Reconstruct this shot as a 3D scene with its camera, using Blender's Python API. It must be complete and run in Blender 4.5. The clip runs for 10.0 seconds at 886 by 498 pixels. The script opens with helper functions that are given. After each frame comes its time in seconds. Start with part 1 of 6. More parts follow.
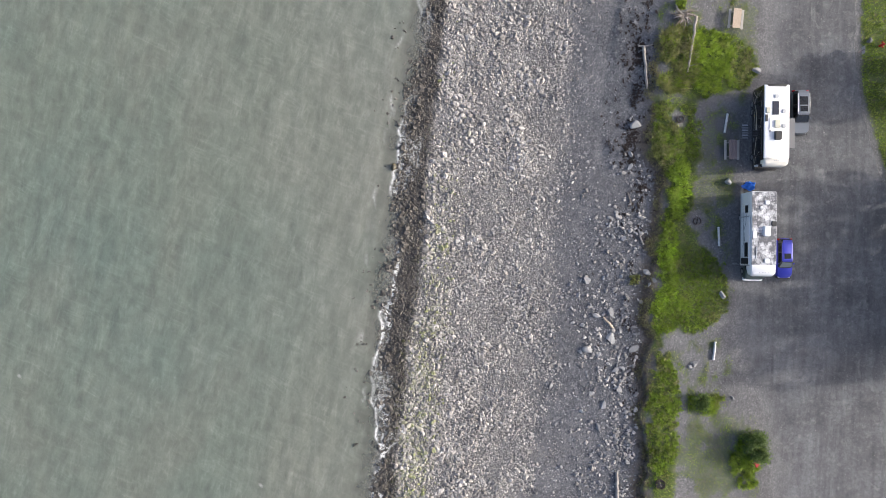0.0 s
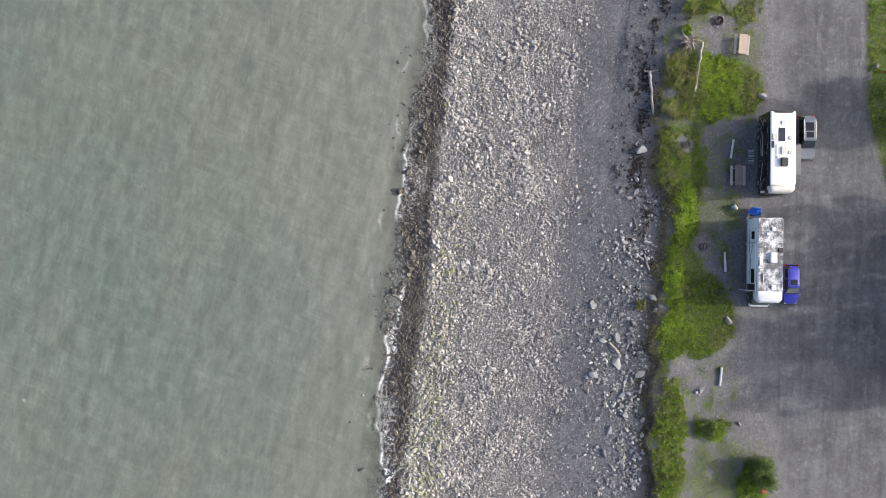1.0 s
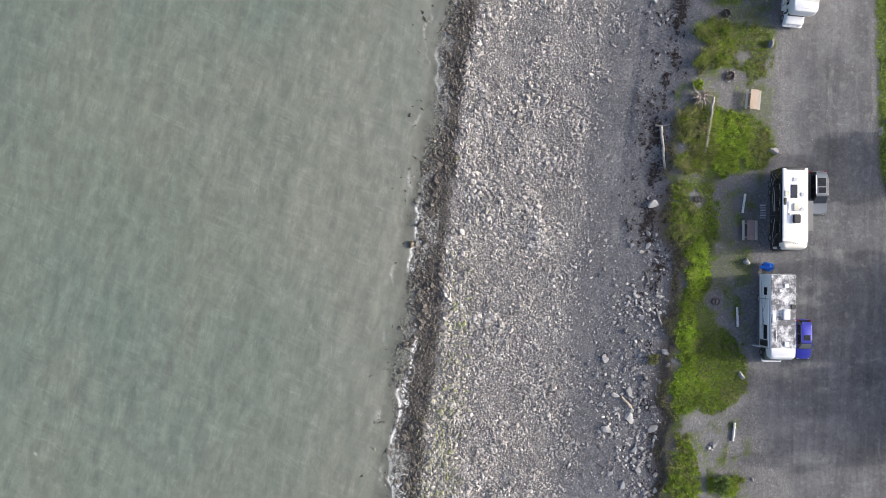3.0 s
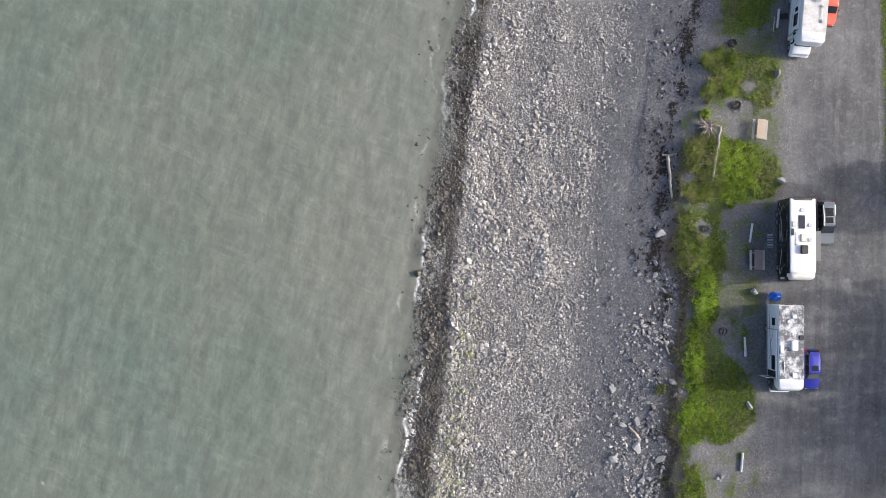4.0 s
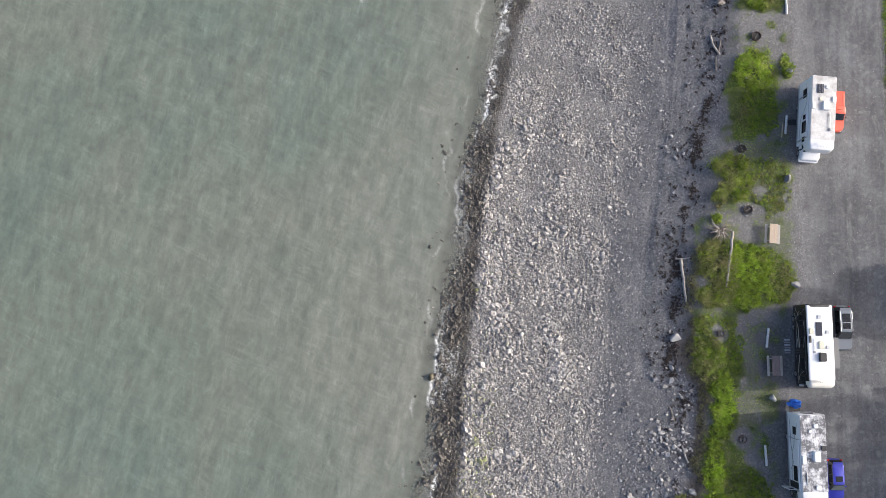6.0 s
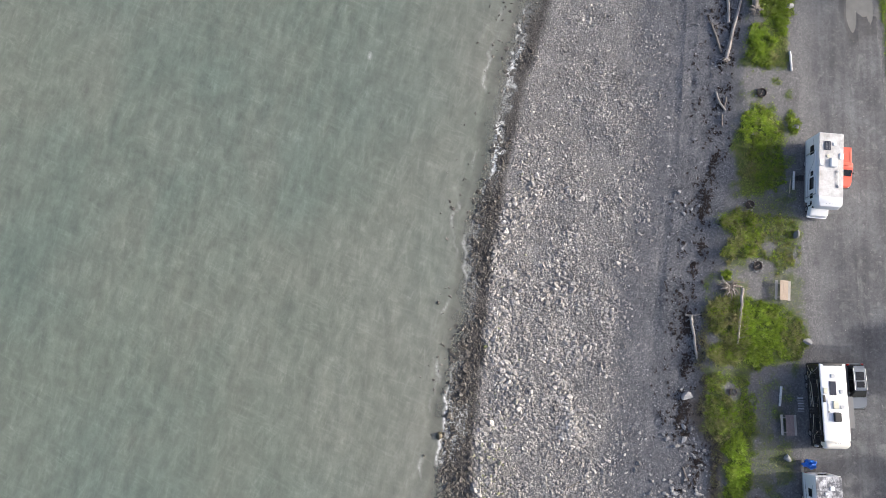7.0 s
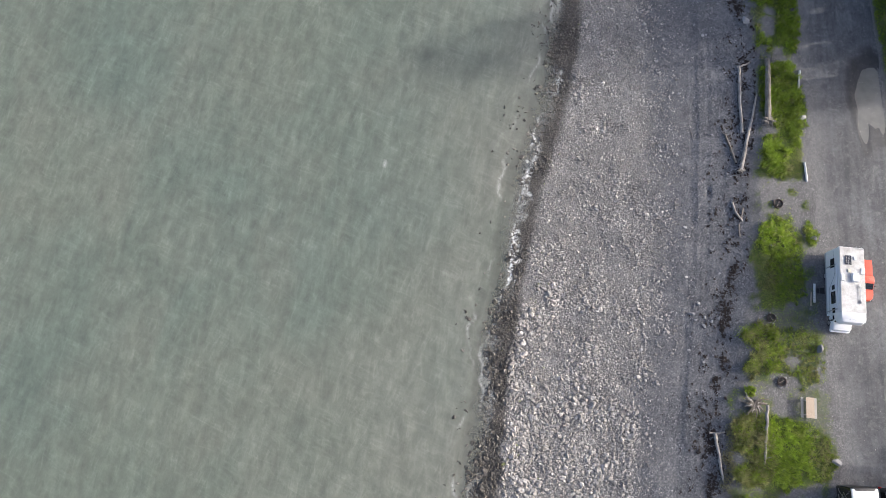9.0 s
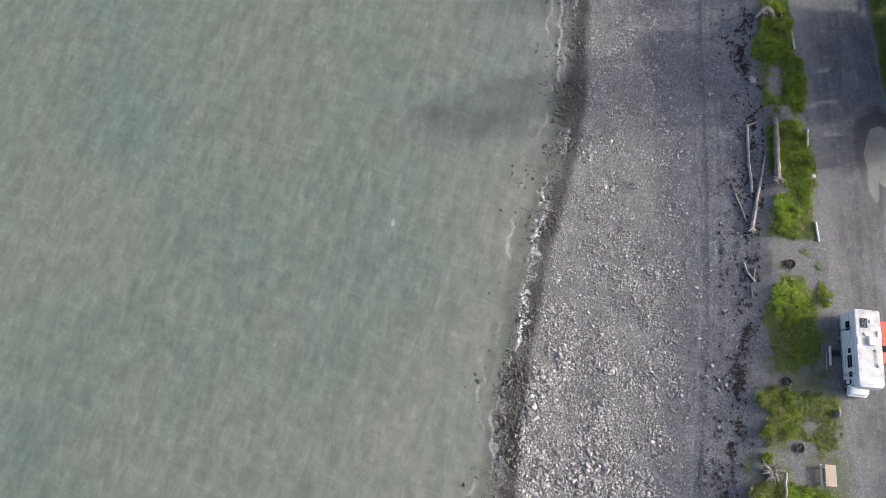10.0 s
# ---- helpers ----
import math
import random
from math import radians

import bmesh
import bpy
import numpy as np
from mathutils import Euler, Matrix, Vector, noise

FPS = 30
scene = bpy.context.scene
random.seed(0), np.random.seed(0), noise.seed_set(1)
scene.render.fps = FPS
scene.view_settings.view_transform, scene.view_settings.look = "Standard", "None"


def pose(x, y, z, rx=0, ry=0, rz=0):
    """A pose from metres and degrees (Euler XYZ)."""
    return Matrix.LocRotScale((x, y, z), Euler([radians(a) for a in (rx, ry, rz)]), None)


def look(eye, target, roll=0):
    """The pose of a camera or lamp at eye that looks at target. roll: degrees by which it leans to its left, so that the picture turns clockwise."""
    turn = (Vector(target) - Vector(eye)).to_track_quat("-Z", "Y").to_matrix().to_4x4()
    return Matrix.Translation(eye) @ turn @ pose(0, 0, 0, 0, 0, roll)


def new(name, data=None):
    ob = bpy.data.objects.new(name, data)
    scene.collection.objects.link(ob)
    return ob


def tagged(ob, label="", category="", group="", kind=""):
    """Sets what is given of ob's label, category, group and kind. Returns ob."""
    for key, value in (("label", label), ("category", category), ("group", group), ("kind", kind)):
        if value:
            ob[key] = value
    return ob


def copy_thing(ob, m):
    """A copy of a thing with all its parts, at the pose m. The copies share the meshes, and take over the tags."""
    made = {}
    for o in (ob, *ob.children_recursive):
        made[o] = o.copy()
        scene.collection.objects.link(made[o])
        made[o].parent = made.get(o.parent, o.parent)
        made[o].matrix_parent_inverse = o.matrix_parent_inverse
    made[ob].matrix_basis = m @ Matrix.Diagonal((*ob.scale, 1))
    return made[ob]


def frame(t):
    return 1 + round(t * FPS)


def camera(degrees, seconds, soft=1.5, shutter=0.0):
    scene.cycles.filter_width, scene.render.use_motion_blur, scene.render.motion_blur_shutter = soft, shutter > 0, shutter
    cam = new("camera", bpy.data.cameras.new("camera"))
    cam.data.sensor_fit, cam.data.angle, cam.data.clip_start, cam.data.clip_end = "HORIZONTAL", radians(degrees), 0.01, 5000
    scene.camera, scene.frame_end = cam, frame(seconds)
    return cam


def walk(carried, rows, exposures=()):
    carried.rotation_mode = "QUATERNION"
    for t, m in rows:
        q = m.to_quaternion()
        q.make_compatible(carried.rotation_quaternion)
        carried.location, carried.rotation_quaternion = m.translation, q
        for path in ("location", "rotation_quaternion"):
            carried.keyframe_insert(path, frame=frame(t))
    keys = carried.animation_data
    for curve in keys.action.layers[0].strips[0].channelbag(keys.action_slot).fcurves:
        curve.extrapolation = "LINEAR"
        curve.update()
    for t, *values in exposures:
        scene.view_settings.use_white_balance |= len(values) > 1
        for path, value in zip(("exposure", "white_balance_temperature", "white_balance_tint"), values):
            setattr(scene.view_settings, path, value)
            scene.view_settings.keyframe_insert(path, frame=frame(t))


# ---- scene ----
cam = camera(65.0, 10.0, soft=0.0)
PATH = [
    (0, (-4.487, -4.28, 74.874), (-4.496, -4.254, 72.874), -18.20),
    (0.5, (-4.823, -3.109, 74.832), (-4.832, -3.078, 72.832), -15.26),
    (1, (-5.172, -1.951, 74.847), (-5.181, -1.915, 72.848), -13.09),
    (1.5, (-5.529, -0.768, 74.891), (-5.538, -0.727, 72.892), -11.44),
    (2, (-5.876, 0.472, 74.947), (-5.884, 0.518, 72.948), -8.91),
    (2.5, (-6.159, 1.772, 74.98), (-6.169, 1.825, 72.981), -9.75),
    (4, (-6.925, 5.774, 75.17), (-6.946, 5.846, 73.172), -15.41),
    (4.5, (-7.174, 7.036, 75.258), (-7.2, 7.13, 73.26), -14.64),
    (5, (-7.372, 8.27, 75.323), (-7.402, 8.406, 73.328), -11.61),
    (5.5, (-7.59, 9.513, 75.378), (-7.624, 9.7, 73.387), -9.44),
    (7, (-8.652, 13.652, 75.551), (-8.696, 13.976, 73.577), -7.05),
    (7.5, (-9.137, 15.127, 75.583), (-9.181, 15.491, 73.617), -6.23),
    (8, (-9.628, 16.611, 75.619), (-9.672, 17.014, 73.66), -5.58),
    (8.5, (-10.088, 18.185, 75.651), (-10.132, 18.629, 73.701), -4.99),
    (9, (-10.569, 19.773, 75.701), (-10.613, 20.258, 73.761), -4.48),
    (9.5, (-11.065, 21.371, 75.739), (-11.111, 21.902, 73.811), -4.36),
    (10, (-11.574, 22.99, 75.769), (-11.62, 23.567, 73.855), -3.99),
]
EXPOSURE = 1.05
walk(cam, [(t, look(eye, target, roll)) for t, eye, target, roll in PATH], exposures=[(0.0, EXPOSURE), (10.0, EXPOSURE)])

# ---- light: low hazy sun over the land, open sky ----
SUN_EL, SUN_AZ = 25.0, 5.5
world = bpy.data.worlds.new("sky")
scene.world = world
world.use_nodes = True
wn = world.node_tree
sky = wn.nodes.new("ShaderNodeTexSky")
sky.sky_type, sky.sun_disc = "NISHITA", False
sky.sun_elevation, sky.sun_rotation = radians(SUN_EL), radians(90.0 - SUN_AZ)
sky.dust_density, sky.air_density, sky.ozone_density = 4.0, 0.55, 1.0
wn.nodes["Background"].inputs[1].default_value = 0.15
wn.links.new(sky.outputs[0], wn.nodes["Background"].inputs[0])
sun = new("sun", bpy.data.lights.new("sun", "SUN"))
sun.data.energy, sun.data.angle, sun.data.color = 1.7, radians(0.6), (1.0, 0.97, 0.92)
sa, se = radians(SUN_AZ), radians(SUN_EL)
sun.matrix_world = look((60 * math.cos(sa), 60 * math.sin(sa), 60 * math.tan(se)), (0, 0, 0))


# ---- numbers: noise, and the lines of the shore ----
def lattice(ix, iy, seed):
    h = (ix.astype(np.int64) * 374761393 + iy.astype(np.int64) * 668265263 + seed * 2147483647) & 0xFFFFFFFF
    h = ((h ^ (h >> 13)) * 1274126177) & 0xFFFFFFFF
    return ((h ^ (h >> 16)) & 0xFFFF) / 65535.0


def vnoise(x, y, size, seed=0):
    x, y = np.asarray(x, float) / size, np.asarray(y, float) / size
    ix, iy = np.floor(x), np.floor(y)
    fx, fy = x - ix, y - iy
    fx, fy = fx * fx * (3 - 2 * fx), fy * fy * (3 - 2 * fy)
    a, b = lattice(ix, iy, seed), lattice(ix + 1, iy, seed)
    c, d = lattice(ix, iy + 1, seed), lattice(ix + 1, iy + 1, seed)
    return (a * (1 - fx) + b * fx) * (1 - fy) + (c * (1 - fx) + d * fx) * fy


def fbm(x, y, size, seed=0, octaves=4):
    total, amp, norm = 0.0, 1.0, 0.0
    for k in range(octaves):
        total = total + amp * vnoise(x, y, size / 2 ** k, seed + 17 * k)
        norm += amp
        amp *= 0.55
    return total / norm


def line(*pairs):
    ys, xs = zip(*pairs)
    return lambda y: np.interp(y, ys, xs)


SEA = -2.75
waterline = line((-31, -11.0), (-16, -10.4), (-7, -9.9), (-1, -9.3), (4, -8.8), (10, -8.0), (20, -6.6), (28, -5.9), (34, -4.7), (40, -3.3), (48, -2.0), (56, 0.2), (64, 2.2), (72, 2.9), (80, 3.9))
dry_line = line((-26, -9.2), (-17, -8.2), (-7, -7.2), (2.5, -6.3), (9, -5.9), (16, -5.2), (25, -4.1), (35, -2.9), (46, -0.5), (57, 2.8), (65, 4.6), (80, 5.8))
cobble_line = line((-30, 5.5), (-18, 6.7), (-10, 7.9), (-2, 8.1), (8, 9.0), (16, 9.2), (24, 10.4), (30, 11.8), (40, 12.8), (50, 13), (65, 13.4), (80, 11.6))
bank_line = line((-31, 17.1), (-25, 17.1), (-19, 17.3), (-14, 17.6), (-10, 17.3), (-3.6, 17.8), (-0.5, 18.4), (3.8, 19.2), (7.4, 17.5), (10, 17.4), (16, 18), (21.5, 18), (26, 20.1), (29, 20.5), (35, 21.9), (41, 22.1), (47.5, 22.8), (52, 23.8), (58, 24.6), (65, 25.2), (73, 24.6), (78, 25.8), (90, 26))
road_west = line((-40, 30.6), (-28, 30.3), (-19, 29), (-15.6, 26.8), (-10, 26), (-3.5, 26.5), (5, 27.0), (11.7, 27.3), (16.6, 29.1), (35, 29.0), (40, 29.3), (58, 29.8), (80, 29.9))
road_east = line((-31, 52), (-10, 48), (0, 44.5), (6, 42.2), (12, 40.4), (18.6, 39.5), (32, 39.4), (80, 39.3))
berm_line = line((12, 12.9), (20, 13.6), (26, 14.7), (30, 15.4), (38, 16.2), (55, 17.9), (80, 19.2))
PROFILE = ((-3.0, -6.5), (-1.0, -4.4), (-0.3, -3.25), (0.0, -2.75), (0.2, -2.58), (0.35, -2.4), (0.5, -2.15), (0.65, -1.8), (0.8, -1.35), (0.9, -0.92), (0.95, -0.64), (0.985, -0.40), (1.0, -0.26), (1.045, 0.0))


def bank(y):
    return bank_line(y) + 0.9 * (vnoise(0 * y, y, 2.1, 5) - 0.5) + 0.5 * (vnoise(0 * y, y, 0.8, 6) - 0.5)


def height(x, y):
    """The lie of the land: sea floor, cobble beach, eroded bank, level camp ground."""
    x, y = np.asarray(x, float), np.asarray(y, float)
    w, e = waterline(y), bank(y)
    s = (x - w) / (e - w)
    z = np.interp(s, *zip(*PROFILE))
    beach = np.clip((1.0 - s) * 12, 0, 1) * np.clip((s + 0.4) * 3, 0, 1)
    z = z + beach * (0.35 * np.clip(s * 4, 0.15, 1) * (fbm(x, y, 5.0, 3) - 0.5) + 0.10 * (fbm(x, y, 0.9, 9) - 0.5))
    # the bank breaks off in a low scarp along the southern sites
    z = z - np.interp(y, (-15, -11, 5, 13), (0.36, 0.13, 0.13, 0.0)) * np.exp(-np.maximum(e - x, 0) / 3.5) * (x < e)
    # the storm berm, a low step along the upper beach
    d = x - (berm_line(y) + 0.25 * (vnoise(0 * y, y, 6.0, 31) - 0.5))
    berm = np.clip((y - 12) / 10, 0, 1)
    z = z + berm * 0.085 * np.exp(-np.maximum(d, 0) / 0.7) * (1 / (1 + np.exp(-np.clip(d * 22, -50, 50))))
    d2 = d - 1.6
    z = z + berm * (0.025 * np.exp(-(d2 / 0.22) ** 2) + 0.025 * np.exp(-((d - 0.75) / 0.2) ** 2) - 0.025 * np.exp(-((d + 0.7) / 0.2) ** 2))
    z = z - 0.16 * np.exp(-((x - 18.2) / 0.38) ** 2 - ((y - 46.1) / 0.65) ** 2)
    z = z + 0.14 * np.exp(-((x - 3.7) / 0.9) ** 2 - ((y - 6.7) / 1.7) ** 2)
    camp = np.clip((s - 1.0) * 30, 0, 1)
    z = z + camp * 0.10 * (fbm(x, y, 3.5, 12) - 0.5) * np.clip((road_west(y) - x) / 1.5, 0, 1)
    return z


def strip(*rows, dens=1.0):
    """A patch of grass between a western and an eastern edge: rows of y, west, east."""
    ys, ws, es = zip(*rows)
    return ys, ws, es, dens


SOUTH_STRIP = strip((-34, 17.2, 20.4), (-27.5, 17.6, 20.4), (-24.5, 17.1, 20.7), (-20.9, 17.4, 20.7), (-18.4, 17.4, 20.9), (-15.7, 18.2, 20.6), (-14.7, 17.7, 18.9), (-12.1, 17.6, 19.1), (-11.0, 17.5, 20.0))
SOUTH_LAWN = strip((-11.9, 17.6, 22.4), (-10.9, 17.6, 24.4), (-9.6, 17.8, 26.0), (-7.5, 17.9, 26.2), (-5.7, 18.0, 25.8), (-4.2, 18.2, 24.8), (-3.0, 18.2, 23.7), (-0.3, 18.8, 22.4), (1.0, 19.2, 22.0), (4.0, 19.2, 22.3), (5.4, 19.0, 22.6), (6.4, 17.6, 23.0), (9.5, 17.2, 22.6), (13.0, 17.8, 22.3))
MID_PATCH = strip((13.3, 21.3, 23.9), (13.9, 20.0, 25.4), (14.5, 18.0, 27.5), (16.2, 17.9, 28.7), (18.7, 18.5, 28.4), (19.6, 18.2, 27.5), (20.5, 17.9, 25.9), (21.4, 18.0, 22.7))
RING_PATCH = strip((23.3, 24.4, 26.5), (24.6, 21.7, 27.5), (25.8, 19.9, 28.1), (28.4, 21.3, 28.8), (29.3, 19.8, 28.9), (30.0, 19.7, 28.4), (30.6, 19.9, 22.2), dens=0.8)
DUSTY_PATCH = strip((32.6, 22.8, 26.2), (33.8, 22.2, 27.4), (37.3, 22.0, 27.8), (39.0, 21.8, 27.9), (41.6, 23.1, 27.5), (42.8, 25.2, 26.8))
TUFT_PATCH = strip((39.3, 28.2, 29.1), (41.0, 28.1, 29.5), (42.1, 28.5, 29.4))
NORTH_PATCH = strip((47.4, 23.6, 28.1), (48.4, 23.5, 29.0), (50.5, 24.2, 28.9), (52.5, 25.0, 28.9), (53.6, 27.2, 29.3), (55.7, 27.6, 29.6))
LOG_PATCH = strip((53.0, 25.9, 29.2), (55.8, 24.7, 29.8), (58.0, 24.6, 29.9), (60.2, 24.5, 29.5), (62.2, 24.6, 28.6))
FAR_PATCH = strip((62.8, 25.7, 29.7), (65.4, 25.1, 30.2), (70.0, 25.1, 30.4), (70.9, 23.6, 29.9), (72.0, 23.6, 29.5), (74.0, 25.2, 29.6), (78.1, 26.0, 30.0), (90, 26.4, 30.2))
STRIPS = (SOUTH_STRIP, SOUTH_LAWN, MID_PATCH, RING_PATCH, DUSTY_PATCH, TUFT_PATCH, NORTH_PATCH, LOG_PATCH, FAR_PATCH)
# thin growth on the gravel: x, y, half width, half length, density
THIN = ((19.8, -14.4, 1.0, 0.6, 0.6), (24.6, -16.6, 0.6, 0.8, 0.6), (25.2, 3.6, 1.2, 2.6, 0.6), (23.4, 4.0, 1.4, 4.5, 0.35), (28.1, -24.8, 1.9, 3.4, 1.0), (24.4, -26.0, 3.4, 3.6, 0.55), (22.6, -23.0, 1.0, 3.4, 0.6), (24.0, -19.3, 2.2, 1.5, 0.9), (26.0, -21.5, 2.4, 1.6, 0.4), (20.4, 23.5, 0.7, 0.6, 0.9), (26.6, 22.0, 1.8, 3.2, 0.4), (26.0, 31.2, 2.4, 2.0, 0.4), (23.6, 9.0, 1.0, 3.0, 0.3), (17.6, -22.0, 0.6, 0.9, 0.9))
# open gravel within the growth: x, y, radius
BARE = ((25.14, 26.6, 0.55), (24.95, 24.4, 0.6), (23.9, 24.54, 0.8), (20.46, 11.05, 0.6), (22.4, 0.1, 0.7), (26.7, 67.4, 0.7), (26.5, 66.2, 0.5), (26.9, 68.8, 0.4), (27.4, 63.4, 0.4), (18.4, 16.6, 0.6), (22.6, -15.3, 0.8))


def grass_at(x, y):
    x, y = np.asarray(x, float), np.asarray(y, float)
    wob = 0.95 * (fbm(x, y, 2.0, 41) - 0.5) + 0.75 * (fbm(x, y, 0.6, 43) - 0.5)
    g = np.zeros_like(x)
    for ys, ws, es, dens in STRIPS:
        d = np.minimum(np.minimum(x - np.interp(y, ys, ws), np.interp(y, ys, es) - x), np.minimum(y - ys[0], ys[-1] - y))
        g = np.maximum(g, np.clip((d + 0.1 + 1.7 * wob) * 2.0, 0, 1) * dens)
    for cx, cy, rx, ry, dens in THIN:
        q = np.sqrt(((x - cx) / rx) ** 2 + ((y - cy) / ry) ** 2)
        g = np.maximum(g, np.clip((1.02 + 1.6 * wob - q) * 3, 0, 1) * dens)
    inner = np.clip((x - bank(y) + 0.1) * 4, 0, 1)
    east = np.clip((x - road_east(y) - 0.2 + 0.9 * wob) * 2.5, 0, 1)
    clear = np.ones_like(x)
    for cx, cy, r in BARE:
        clear = clear * np.clip((np.hypot(x - cx, y - cy) - r * (1 + 1.6 * wob)) * 1.6, 0, 1)
    stray = 0.75 * np.clip(5 * (fbm(x, y, 1.3, 45) - 0.52), 0, 1) * np.clip((road_west(y) - x - 0.2) * 1.5, 0, 1)
    return np.maximum(np.maximum(g, stray) * inner * clear, east)


# ---- materials ----
def material(name):
    m = bpy.data.materials.new(name)
    m.use_nodes = True
    return m, m.node_tree.nodes, m.node_tree.links, m.node_tree.nodes["Principled BSDF"]


def node(nt, kind, **values):
    n = nt.new(kind)
    for key, value in values.items():
        n.inputs[key].default_value = value
    return n


def ramp(nodes, links, source, stops):
    r = nodes.new("ShaderNodeValToRGB")
    while len(r.color_ramp.elements) < len(stops):
        r.color_ramp.elements.new(0.5)
    for e, (at, c) in zip(r.color_ramp.elements, stops):
        e.position = at
        e.color = (*c, 1) if isinstance(c, tuple) else (c, c, c, 1)
    links.new(source, r.inputs[0])
    return r.outputs[0]


def mixed(nodes, links, fac, a, b, blend="MIX"):
    m = nodes.new("ShaderNodeMix")
    m.data_type, m.blend_type = "RGBA", blend
    for i, v in ((0, fac), (6, a), (7, b)):
        if isinstance(v, (int, float)):
            m.inputs[i].default_value = v
        elif isinstance(v, tuple):
            m.inputs[i].default_value = (*v, 1)
        else:
            links.new(v, m.inputs[i])
    return m.outputs[2]


def math_node(nodes, links, op, a, b=0.0, c=0.0):
    m = nodes.new("ShaderNodeMath")
    m.operation = op
    for i, v in enumerate((a, b, c)):
        if isinstance(v, (int, float)):
            m.inputs[i].default_value = v
        else:
            links.new(v, m.inputs[i])
    return m.outputs[0]


def coords(nodes, links, scale=(1, 1, 1), turn=0.0):
    tc = nodes.new("ShaderNodeTexCoord")
    mp = nodes.new("ShaderNodeMapping")
    mp.vector_type = "TEXTURE"
    mp.inputs["Scale"].default_value = [1 / k for k in scale]
    mp.inputs["Rotation"].default_value = (0, 0, radians(turn))
    links.new(tc.outputs["Object"], mp.inputs[0])
    return mp.outputs[0]


def noise_tex(nodes, links, scale, detail=4.0, rough=0.6, where=None, warp=0.0):
    n = node(nodes, "ShaderNodeTexNoise", Scale=scale, Detail=detail, Roughness=rough, Distortion=warp)
    links.new(where if where is not None else coords(nodes, links), n.inputs["Vector"])
    return n.outputs[0]


def attribute(nodes, name):
    a = nodes.new("ShaderNodeAttribute")
    a.attribute_name = name
    return a.outputs["Fac"]


def bump(nodes, links, bsdf, source, strength, distance):
    b = node(nodes, "ShaderNodeBump", Strength=strength, Distance=distance)
    links.new(source, b.inputs["Height"])
    links.new(b.outputs[0], bsdf.inputs["Normal"])
    return b


def speckled(name, dark, light, scale, rough=0.85, fine=None, bump_size=0.01, metal=0.0, patch=0.35):
    """A plain worn surface: a broad stain and a fine grain between two colours."""
    m, nodes, links, bsdf = material(name)
    big = noise_tex(nodes, links, scale, 5.0)
    small = noise_tex(nodes, links, (fine or scale * 9), 3.0)
    f = math_node(nodes, links, "MULTIPLY_ADD", small, 1 - patch, math_node(nodes, links, "MULTIPLY", big, patch))
    links.new(ramp(nodes, links, f, ((0.32, dark), (0.68, light))), bsdf.inputs["Base Color"])
    bsdf.inputs["Roughness"].default_value = rough
    bsdf.inputs["Metallic"].default_value = metal
    if bump_size:
        bump(nodes, links, bsdf, small, 0.6, bump_size)
    return m


